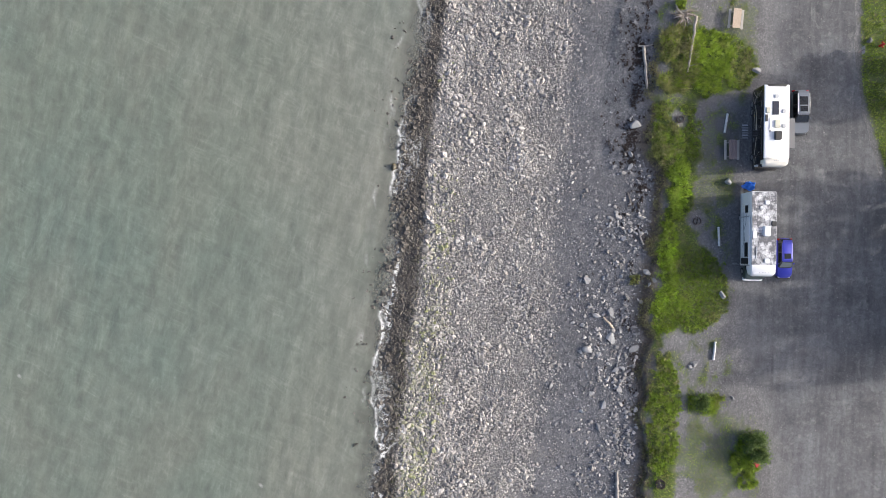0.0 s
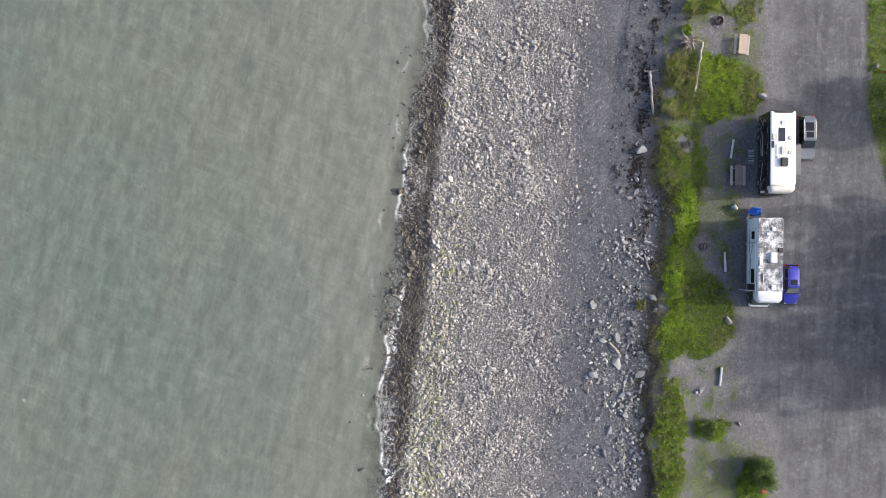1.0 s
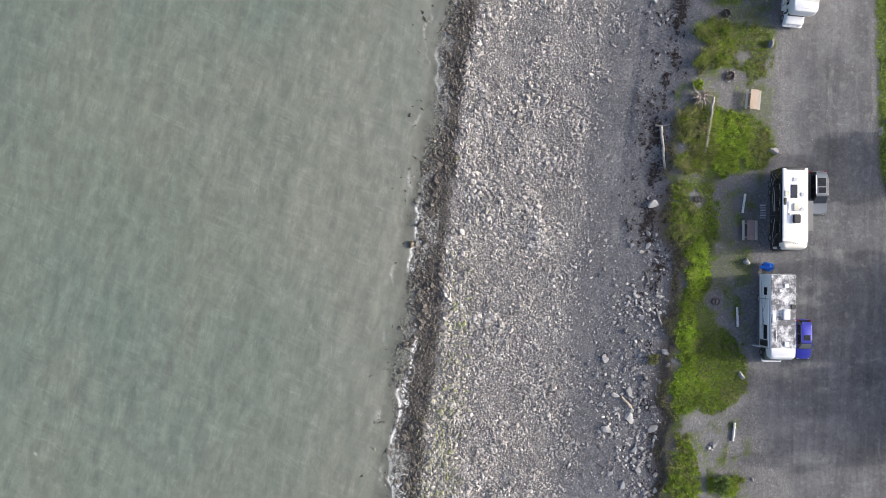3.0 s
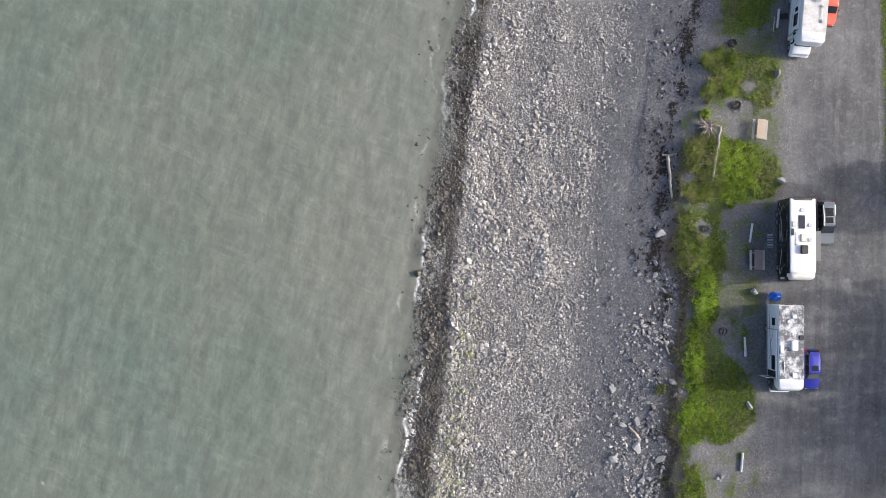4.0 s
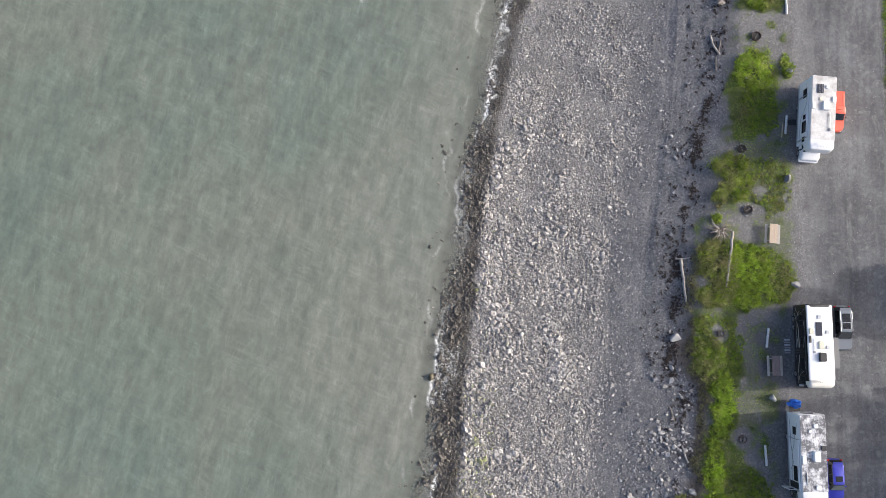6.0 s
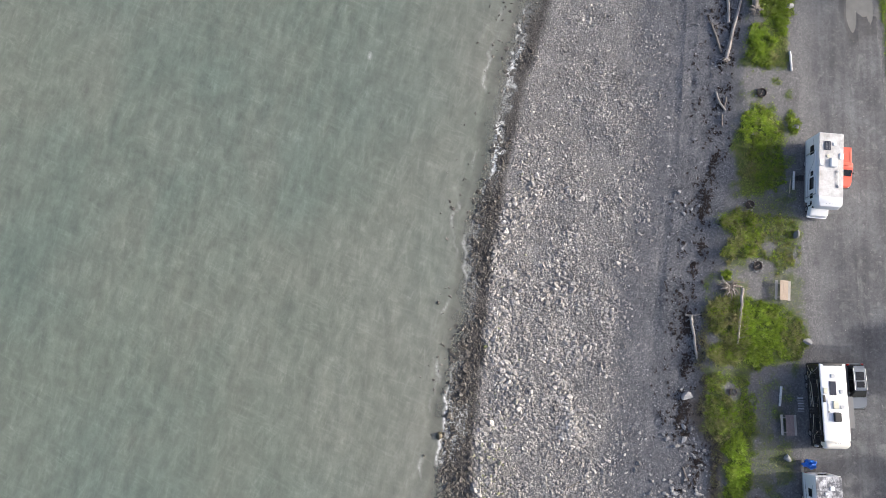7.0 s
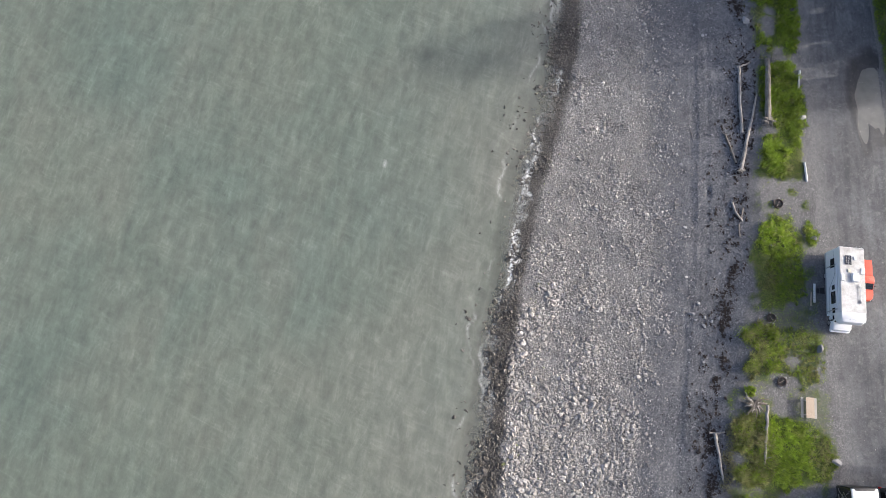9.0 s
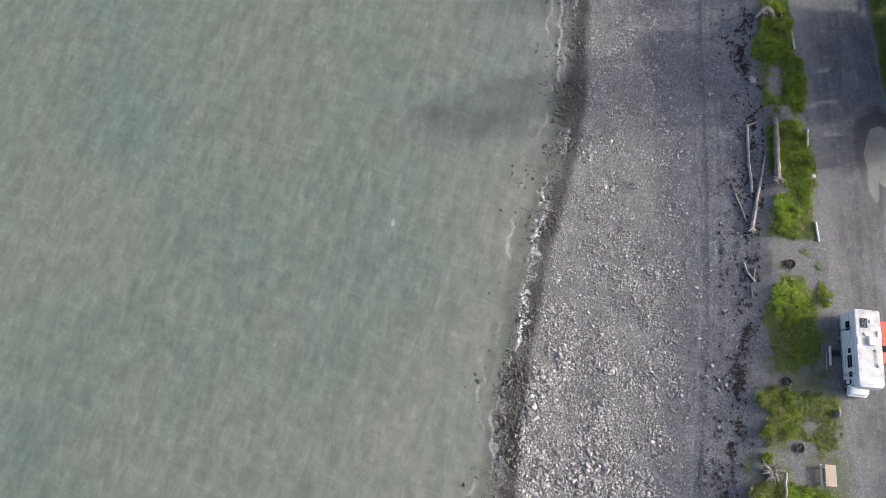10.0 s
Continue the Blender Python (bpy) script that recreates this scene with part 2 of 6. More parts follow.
def ground_material():
    m, nodes, links, bsdf = material("shore_ground")
    fine_noise, mid, broad = noise_tex(nodes, links, 9.0, 6.0, 0.7), noise_tex(nodes, links, 1.6, 5.0), noise_tex(nodes, links, 0.22, 4.0)
    vor = node(nodes, "ShaderNodeTexVoronoi", Scale=7.5)
    links.new(coords(nodes, links), vor.inputs["Vector"])
    grit = node(nodes, "ShaderNodeTexVoronoi", Scale=10.0)
    links.new(coords(nodes, links), grit.inputs["Vector"])
    pebble = ramp(nodes, links, grit.outputs["Color"], ((0.1, (0.06, 0.06, 0.063)), (0.5, (0.165, 0.164, 0.167)), (0.75, (0.27, 0.265, 0.26)), (0.95, (0.46, 0.455, 0.44))))
    gravel = ramp(nodes, links, fine_noise, ((0.3, (0.09, 0.09, 0.094)), (0.7, (0.215, 0.211, 0.207))))
    camp = mixed(nodes, links, 0.6, gravel, pebble)
    camp = mixed(nodes, links, math_node(nodes, links, "MULTIPLY", mid, 0.5), camp, (0.15, 0.14, 0.125))
    upper = mixed(nodes, links, 0.62, ramp(nodes, links, mid, ((0.3, (0.092, 0.092, 0.100)), (0.7, (0.158, 0.157, 0.165)))), pebble)
    stones = ramp(nodes, links, vor.outputs["Color"], ((0.1, (0.18, 0.172, 0.160)), (0.6, (0.315, 0.302, 0.283)), (0.95, (0.47, 0.45, 0.423))))
    stones = mixed(nodes, links, ramp(nodes, links, vor.outputs["Distance"], ((0.35, 0.0), (0.8, 0.7))), stones, (0.065, 0.064, 0.063))
    col = mixed(nodes, links, attribute(nodes, "cobble"), upper, stones)
    col = mixed(nodes, links, attribute(nodes, "camp"), col, camp)
    soil = ramp(nodes, links, fine_noise, ((0.3, (0.07, 0.053, 0.038)), (0.5, (0.165, 0.125, 0.086)), (0.7, (0.30, 0.23, 0.15))))
    col = mixed(nodes, links, attribute(nodes, "soil"), col, soil)
    turf = ramp(nodes, links, fine_noise, ((0.3, (0.06, 0.092, 0.016)), (0.7, (0.14, 0.19, 0.035))))
    turf = mixed(nodes, links, ramp(nodes, links, mid, ((0.5, 0.0), (0.68, 0.7))), turf, (0.22, 0.185, 0.095))
    col = mixed(nodes, links, attribute(nodes, "grass"), col, turf)
    col = mixed(nodes, links, ramp(nodes, links, broad, ((0.35, 0.0), (0.7, 0.3))), col, (0.11, 0.11, 0.12), "MULTIPLY")
    wet = attribute(nodes, "wet")
    col = mixed(nodes, links, wet, col, mixed(nodes, links, 1.0, col, (0.33, 0.31, 0.28), "MULTIPLY"))
    links.new(col, bsdf.inputs["Base Color"])
    links.new(math_node(nodes, links, "MULTIPLY_ADD", wet, -0.5, 0.92), bsdf.inputs["Roughness"])
    hgt = math_node(nodes, links, "ADD", math_node(nodes, links, "MULTIPLY", vor.outputs["Distance"], -1.0), math_node(nodes, links, "MULTIPLY", fine_noise, 0.6))
    bump(nodes, links, bsdf, math_node(nodes, links, "ADD", math_node(nodes, links, "MULTIPLY", hgt, attribute(nodes, "cobble")), math_node(nodes, links, "MULTIPLY", grit.outputs["Distance"], -0.5)), 0.7, 0.06)
    return m


def stone_material(name, dark, mid, light, rough=0.85):
    m, nodes, links, bsdf = material(name)
    geo = nodes.new("ShaderNodeNewGeometry")
    base = ramp(nodes, links, geo.outputs["Random Per Island"], ((0.0, dark), (0.25, tuple(0.5 * (a + b) for a, b in zip(dark, mid))), (0.6, mid), (0.88, light), (1.0, tuple(min(1, c * 1.18) for c in light))))
    fine = noise_tex(nodes, links, 14.0, 5.0, 0.7)
    col = mixed(nodes, links, 0.55, base, ramp(nodes, links, fine, ((0.3, 0.45), (0.7, 1.0))), "MULTIPLY")
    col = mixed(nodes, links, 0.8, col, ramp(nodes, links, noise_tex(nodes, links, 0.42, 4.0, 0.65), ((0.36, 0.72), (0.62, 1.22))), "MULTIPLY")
    col = mixed(nodes, links, attribute(nodes, "algae"), col, (0.27, 0.30, 0.08))
    wet = attribute(nodes, "wet")
    col = mixed(nodes, links, wet, col, mixed(nodes, links, 1.0, col, (0.25, 0.238, 0.218), "MULTIPLY"))
    links.new(col, bsdf.inputs["Base Color"])
    links.new(math_node(nodes, links, "MULTIPLY_ADD", wet, -0.40, rough), bsdf.inputs["Roughness"])
    bump(nodes, links, bsdf, fine, 0.5, 0.03)
    return m


def single_stone_material(name, dark, light):
    m, nodes, links, bsdf = material(name)
    info = nodes.new("ShaderNodeObjectInfo")
    base = ramp(nodes, links, info.outputs["Random"], ((0.0, dark), (1.0, light)))
    fine = noise_tex(nodes, links, 8.0, 6.0, 0.7)
    links.new(mixed(nodes, links, 0.65, base, ramp(nodes, links, fine, ((0.3, 0.4), (0.7, 1.0))), "MULTIPLY"), bsdf.inputs["Base Color"])
    bsdf.inputs["Roughness"].default_value = 0.85
    bump(nodes, links, bsdf, fine, 0.6, 0.04)
    return m


def leaf_material(name, dark, mid, light, dry):
    m, nodes, links, bsdf = material(name)
    geo = nodes.new("ShaderNodeNewGeometry")
    base = ramp(nodes, links, geo.outputs["Random Per Island"], ((0.0, dark), (0.5, mid), (1.0, light)))
    patch = noise_tex(nodes, links, 0.55, 4.0)
    dryness = ramp(nodes, links, patch, ((0.55, 0.0), (0.75, 0.75)))
    col = mixed(nodes, links, dryness, base, dry)
    col = mixed(nodes, links, attribute(nodes, "olive"), col, mixed(nodes, links, geo.outputs["Random Per Island"], (0.15, 0.14, 0.06), (0.38, 0.33, 0.18)))
    tone = math_node(nodes, links, "ADD", attribute(nodes, "tone"), 1.0)
    grey = nodes.new("ShaderNodeCombineColor")
    for socket in grey.inputs[:3]:
        links.new(tone, socket)
    col = mixed(nodes, links, 1.0, col, grey.outputs[0], "MULTIPLY")
    links.new(col, bsdf.inputs["Base Color"])
    bsdf.inputs["Roughness"].default_value = 0.6
    thin = nodes.new("ShaderNodeBsdfTranslucent")
    links.new(col, thin.inputs[0])
    both = nodes.new("ShaderNodeMixShader")
    both.inputs[0].default_value = 0.4
    links.new(bsdf.outputs[0], both.inputs[1])
    links.new(thin.outputs[0], both.inputs[2])
    links.new(both.outputs[0], nodes["Material Output"].inputs[0])
    return m


def sea_material():
    m, nodes, links, bsdf = material("murky_sea")
    broad = noise_tex(nodes, links, 0.035, 3.0, 0.5)
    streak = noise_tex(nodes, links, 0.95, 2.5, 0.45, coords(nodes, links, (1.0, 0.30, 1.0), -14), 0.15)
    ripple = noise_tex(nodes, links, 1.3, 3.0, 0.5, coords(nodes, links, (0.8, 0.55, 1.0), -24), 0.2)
    clear = ramp(nodes, links, broad, ((0.35, (0.120, 0.152, 0.127)), (0.6, (0.139, 0.163, 0.132))))
    cloud = noise_tex(nodes, links, 0.11, 4.0, 0.55, coords(nodes, links, (1.0, 0.6, 1.0), -20), 0.4)
    clear = mixed(nodes, links, ramp(nodes, links, cloud, ((0.45, 0.0), (0.68, 0.32))), clear, (0.168, 0.170, 0.140))
    silt = mixed(nodes, links, attribute(nodes, "silt"), clear, (0.209, 0.206, 0.175))
    # wave light and shade put into the colour, from the streak and ripple noise
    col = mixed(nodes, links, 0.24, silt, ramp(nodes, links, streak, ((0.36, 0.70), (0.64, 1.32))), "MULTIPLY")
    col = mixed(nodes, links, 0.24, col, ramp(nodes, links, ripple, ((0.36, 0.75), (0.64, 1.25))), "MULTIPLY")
    # light on thin crossing chop crests, painted in as brighter and darker lines
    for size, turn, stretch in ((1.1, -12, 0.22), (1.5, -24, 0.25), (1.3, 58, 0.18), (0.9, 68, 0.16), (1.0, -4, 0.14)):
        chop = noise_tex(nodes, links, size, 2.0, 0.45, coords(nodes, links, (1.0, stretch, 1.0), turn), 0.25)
        crest_glint = ramp(nodes, links, math_node(nodes, links, "ABSOLUTE", math_node(nodes, links, "SUBTRACT", chop, 0.53)), ((0.0, 1.22), (0.05, 1.04), (0.11, 0.96)))
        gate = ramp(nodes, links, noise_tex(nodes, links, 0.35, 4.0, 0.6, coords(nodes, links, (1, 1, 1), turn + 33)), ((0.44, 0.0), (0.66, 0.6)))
        col = mixed(nodes, links, gate, col, mixed(nodes, links, 1.0, col, crest_glint, "MULTIPLY"))
    # finer chop, its light and dark sides painted into the colour too
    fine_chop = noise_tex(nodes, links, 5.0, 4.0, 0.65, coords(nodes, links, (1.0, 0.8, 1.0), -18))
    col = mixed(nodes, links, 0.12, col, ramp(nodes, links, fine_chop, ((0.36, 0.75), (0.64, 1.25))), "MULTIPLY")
    lace_noise = noise_tex(nodes, links, 1.7, 5.0, 0.65, None, 0.9)
    lace = math_node(nodes, links, "MULTIPLY", attribute(nodes, "lace"), ramp(nodes, links, math_node(nodes, links, "ABSOLUTE", math_node(nodes, links, "SUBTRACT", lace_noise, 0.5)), ((0.0, 0.85), (0.07, 0.0))))
    foam_noise = noise_tex(nodes, links, 2.2, 8.0, 0.8)
    foam = math_node(nodes, links, "MULTIPLY", attribute(nodes, "foam"), ramp(nodes, links, foam_noise, ((0.36, 0.0), (0.54, 1.0))))
    foam = math_node(nodes, links, "MAXIMUM", foam, lace)
    col = mixed(nodes, links, foam, col, (0.78, 0.78, 0.75))
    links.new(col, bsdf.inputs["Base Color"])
    bsdf.inputs["Roughness"].default_value = 0.22
    bsdf.inputs["IOR"].default_value = 1.33
    links.new(math_node(nodes, links, "MAXIMUM", attribute(nodes, "thick"), foam), bsdf.inputs["Alpha"])
    bump(nodes, links, bsdf, math_node(nodes, links, "ADD", ripple, streak), 0.34, 0.12)
    return m


def road_material():
    m, nodes, links, bsdf = material("worn_gravel_road")
    fine = noise_tex(nodes, links, 11.0, 6.0, 0.75)
    along = noise_tex(nodes, links, 0.9, 5.0, 0.6, coords(nodes, links, (1.0, 0.12, 1.0)))
    cross = noise_tex(nodes, links, 0.35, 6.0, 0.65, coords(nodes, links, (0.7, 1.0, 1.0), 12))
    spots = noise_tex(nodes, links, 1.3, 6.0, 0.7)
    base = ramp(nodes, links, fine, ((0.25, (0.075, 0.077, 0.082)), (0.75, (0.160, 0.161, 0.163))))
    tyre = noise_tex(nodes, links, 1.5, 4.0, 0.6, coords(nodes, links, (1.0, 0.05, 1.0), -2.5), 0.3)
    base = mixed(nodes, links, 0.35, base, ramp(nodes, links, tyre, ((0.40, 0.68), (0.60, 1.28))), "MULTIPLY")
    col = mixed(nodes, links, 0.5, base, ramp(nodes, links, along, ((0.35, 0.72), (0.65, 1.2))), "MULTIPLY")
    col = mixed(nodes, links, 0.45, col, ramp(nodes, links, cross, ((0.38, 0.66), (0.62, 1.2))), "MULTIPLY")
    scuff = noise_tex(nodes, links, 2.4, 8.0, 0.78)
    col = mixed(nodes, links, 0.5, col, ramp(nodes, links, scuff, ((0.36, 0.6), (0.64, 1.35))), "MULTIPLY")
    col = mixed(nodes, links, ramp(nodes, links, spots, ((0.55, 0.0), (0.66, 0.6))), col, (0.21, 0.206, 0.20))
    smear = noise_tex(nodes, links, 1.1, 5.0, 0.65, coords(nodes, links, (0.45, 2.0, 1.0), 4))
    col = mixed(nodes, links, ramp(nodes, links, smear, ((0.60, 0.0), (0.72, 0.12))), col, (0.20, 0.199, 0.198))
    cloud = noise_tex(nodes, links, 0.16, 5.0, 0.6, None, 0.5)
    col = mixed(nodes, links, 0.7, col, ramp(nodes, links, cloud, ((0.36, 0.72), (0.64, 1.24))), "MULTIPLY")
    dust = noise_tex(nodes, links, 0.55, 8.0, 0.72, coords(nodes, links, (1.0, 0.55, 1.0), 8), 0.8)
    col = mixed(nodes, links, ramp(nodes, links, dust, ((0.56, 0.0), (0.70, 0.6))), col, (0.225, 0.222, 0.217))
    chip = noise_tex(nodes, links, 4.5, 5.0, 0.7)
    col = mixed(nodes, links, ramp(nodes, links, chip, ((0.60, 0.0), (0.68, 0.5))), col, (0.30, 0.298, 0.295))
    crack = noise_tex(nodes, links, 0.7, 6.0, 0.65, None, 0.6)
    col = mixed(nodes, links, ramp(nodes, links, math_node(nodes, links, "ABSOLUTE", math_node(nodes, links, "SUBTRACT", crack, 0.5)), ((0.0, 0.55), (0.012, 0.0))), col, (0.045, 0.045, 0.048))
    grit = node(nodes, "ShaderNodeTexVoronoi", Scale=10.0)
    links.new(coords(nodes, links), grit.inputs["Vector"])
    pebble = ramp(nodes, links, grit.outputs["Color"], ((0.1, (0.06, 0.06, 0.063)), (0.5, (0.165, 0.164, 0.167)), (0.75, (0.27, 0.265, 0.26)), (0.95, (0.46, 0.455, 0.44))))
    loose = mixed(nodes, links, 0.6, ramp(nodes, links, fine, ((0.3, (0.09, 0.09, 0.094)), (0.7, (0.215, 0.211, 0.207)))), pebble)
    loose = mixed(nodes, links, 0.25, loose, (0.15, 0.14, 0.125))
    col = mixed(nodes, links, attribute(nodes, "loose"), col, loose)
    wet = attribute(nodes, "wet")
    col = mixed(nodes, links, wet, col, mixed(nodes, links, 1.0, col, (0.40, 0.40, 0.42), "MULTIPLY"))
    links.new(col, bsdf.inputs["Base Color"])
    links.new(math_node(nodes, links, "MULTIPLY_ADD", wet, -0.35, 0.9), bsdf.inputs["Roughness"])
    bump(nodes, links, bsdf, fine, 0.5, 0.02)
    return m


def shiny(name, colour, rough=0.3, metal=0.0, coat=0.0, dirt=0.0):
    """Paint, plastic, glass or metal with a little road dust on it."""
    m, nodes, links, bsdf = material(name)
    n = noise_tex(nodes, links, 2.5, 6.0, 0.7)
    dusty = tuple(0.6 * c + 0.4 * d for c, d in zip(colour, (0.22, 0.21, 0.19)))
    links.new(mixed(nodes, links, ramp(nodes, links, n, ((0.42, 0.0), (0.75, max(dirt, 0.12)))), colour, dusty), bsdf.inputs["Base Color"])
    bsdf.inputs["Roughness"].default_value = rough
    bsdf.inputs["Metallic"].default_value = metal
    bsdf.inputs["Coat Weight"].default_value = coat
    return m


GROUND, SEA_WATER, ROAD = ground_material(), sea_material(), road_material()
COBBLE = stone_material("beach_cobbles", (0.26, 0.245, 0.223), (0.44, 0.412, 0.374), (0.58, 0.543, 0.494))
SHINGLE = stone_material("beach_shingle", (0.09, 0.089, 0.09), (0.21, 0.207, 0.205), (0.44, 0.432, 0.42))
BOULDER = single_stone_material("boulder_rock", (0.20, 0.20, 0.205), (0.46, 0.45, 0.43))
GRASS = leaf_material("grass_blades", (0.115, 0.175, 0.016), (0.20, 0.295, 0.022), (0.30, 0.395, 0.04), (0.32, 0.33, 0.09))
LEAF = leaf_material("shrub_leaves", (0.05, 0.085, 0.02), (0.10, 0.16, 0.035), (0.19, 0.26, 0.075), (0.13, 0.18, 0.06))
SOIL = speckled("bank_soil", (0.045, 0.037, 0.030), (0.17, 0.14, 0.11), 1.5, 0.95, 7.0, 0.02)
WRACK = speckled("dried_seaweed", (0.010, 0.008, 0.007), (0.055, 0.034, 0.024), 3.0, 0.8)


def log_material(name, dark, light):
    """Bleached timber with cracks along its length."""
    m, nodes, links, bsdf = material(name)
    grain = noise_tex(nodes, links, 2.2, 6.0, 0.7, coords(nodes, links, (7.0, 0.8, 7.0)))
    broad = noise_tex(nodes, links, 1.2, 3.0)
    f = math_node(nodes, links, "MULTIPLY_ADD", grain, 0.7, math_node(nodes, links, "MULTIPLY", broad, 0.3))
    links.new(ramp(nodes, links, f, ((0.36, tuple(0.4 * c for c in dark)), (0.44, dark), (0.66, light))), bsdf.inputs["Base Color"])
    bsdf.inputs["Roughness"].default_value = 0.88
    bump(nodes, links, bsdf, grain, 0.7, 0.03)
    return m


DRIFT = log_material("driftwood", (0.26, 0.23, 0.20), (0.55, 0.51, 0.46))
DRIFT_DARK = log_material("old_driftwood", (0.14, 0.12, 0.10), (0.36, 0.32, 0.27))
ROOT_WOOD = log_material("root_wood", (0.10, 0.083, 0.066), (0.31, 0.27, 0.22))
BARK = speckled("bark", (0.04, 0.03, 0.022), (0.12, 0.09, 0.065), 2.0, 0.95, 12.0, 0.03)


# ---- building helpers ----
def mesh_arrays(name, verts, faces, mat, smooth=False, **attrs):
    """One mesh out of number arrays: faces all with the same count of corners."""
    verts, faces = np.asarray(verts, np.float32), np.asarray(faces, np.int32)
    me = bpy.data.meshes.new(name)
    me.vertices.add(len(verts))
    me.vertices.foreach_set("co", verts.ravel())
    me.loops.add(faces.size)
    me.loops.foreach_set("vertex_index", faces.ravel())
    me.polygons.add(len(faces))
    me.polygons.foreach_set("loop_start", np.arange(len(faces), dtype=np.int32) * faces.shape[1])
    me.update(calc_edges=True)
    for key, values in attrs.items():
        a = me.attributes.new(key, "FLOAT", "POINT")
        a.data.foreach_set("value", np.asarray(values, np.float32))
    me.materials.append(mat)
    if smooth:
        me.shade_smooth()
    else:
        me.shade_flat()
    return new(name, me)


def grid_faces(nx, ny):
    i = np.arange(nx - 1)[None, :] + nx * np.arange(ny - 1)[:, None]
    i = i.ravel()
    return np.stack([i, i + 1, i + nx + 1, i + nx], 1)


def part(name, bm, mat, parent=None, label="", smooth=False):
    me = bpy.data.meshes.new(name)
    bmesh.ops.recalc_face_normals(bm, faces=bm.faces)
    bm.to_mesh(me)
    bm.free()
    me.materials.append(mat)
    if smooth:
        me.shade_smooth()
        me.set_sharp_from_angle(angle=radians(42))
    ob = new(name, me)
    ob.parent = parent
    return tagged(ob, label)


def empty(name, m, label, category, group=""):
    ob = new(name)
    ob.matrix_world = m
    return tagged(ob, label, category, group)


# a stone lying on the beach: a belt under ground level, a smaller belt above it and a cap
def stone_shape(n):
    a, k = 2 * np.pi * np.arange(n) / n, np.arange(n)
    verts = np.concatenate([np.stack([np.cos(a), np.sin(a), 0 * a - 0.35], 1), np.stack([0.60 * np.cos(a + 0.4), 0.60 * np.sin(a + 0.4), 0 * a + 0.72], 1)])
    j = (k + 1) % n
    faces = np.concatenate([np.stack([k, j, n + k], 1), np.stack([n + k, j, n + j], 1), np.stack([0 * k[2:] + n, n + k[1:-1], n + k[2:]], 1)])
    return verts, faces


def stones_mesh(name, x, y, r, mat, rng, flat=0.8, stand=None, sides=5, **attrs):
    """Worn stones, one island each, partly sunk in the beach."""
    n, (shape, faces) = len(x), stone_shape(sides)
    c = len(shape)
    a = rng.uniform(0, 2 * np.pi, n)
    long, short = r * rng.uniform(0.95, 1.3, n), r * rng.uniform(0.65, 1.0, n)
    v = shape[None] * np.concatenate([rng.uniform(0.66, 1.20, (n, c, 2)), rng.uniform(0.60, 1.32, (n, c, 1))], 2)
    tall = r * flat * rng.uniform(0.7, 1.3, n) if stand is None else stand * 2.8
    tilt = rng.normal(0, 0.28, (n, 2))
    v[:, :, 2] += (v[:, :, :2] * tilt[:, None, :]).sum(2)
    px, py, pz = v[:, :, 0] * long[:, None], v[:, :, 1] * short[:, None], v[:, :, 2] * tall[:, None]
    ca, si = np.cos(a)[:, None], np.sin(a)[:, None]
    v = np.stack([px * ca - py * si + x[:, None], px * si + py * ca + y[:, None], pz + height(x, y)[:, None]], 2)
    f = faces[None] + (np.arange(n) * c)[:, None, None]
    spread = {k: np.repeat(val, c) for k, val in attrs.items()}
    return mesh_arrays(name, v.reshape(-1, 3), f.reshape(-1, 3), mat, **spread)


# ---- ground, sea, road ----
def build_ground():
    xs = np.concatenate([[-2600, -900, -300, -120, -70, -45, -32, -24, -19], np.arange(-16, 10, 0.29), np.arange(10, 20, 0.19), np.arange(20, 43.2, 0.29), [44, 48, 55, 70, 100, 200, 500, 1200, 2600]])
    ys = np.concatenate([[-2600, -900, -300, -120, -70, -50], np.arange(-38, 88, 0.3), [90, 95, 105, 130, 200, 400, 1000, 2600]])
    gx, gy = np.meshgrid(xs, ys)
    x, y = gx.ravel(), gy.ravel()
    z = height(x, y)
    w, e = waterline(y), bank(y)
    inside = (x > road_west(y) + 0.7) & (x < road_east(y) - 0.7)
    z = z - 0.08 * inside
    wob = fbm(x, y, 3.0, 51) - 0.5
    cobble = np.clip((cobble_line(y) + 2.5 * wob - x) / 2.0, 0, 1)
    camp = np.clip((x - e + 0.3) * 3, 0, 1)
    scarp = np.clip(1.2 - np.abs(x - e + 0.3 + 1.6 * wob) / (0.5 + 1.2 * vnoise(x, y, 1.6, 77)), 0, 1) * np.clip((15 - y) / 6, 0.08, 1)
    wet = np.clip((dry_line(y) + 1.2 * wob - x) / 0.9, 0, 1)
    ob = mesh_arrays("ground", np.stack([x, y, z], 1), grid_faces(len(xs), len(ys)), GROUND, True, grass=grass_at(x, y) * 0.9, cobble=cobble, camp=camp, soil=scarp * 0.85, wet=wet)
    return tagged(ob, "grey gravel shore with cobble beach and camp ground", "ground", kind="structure")


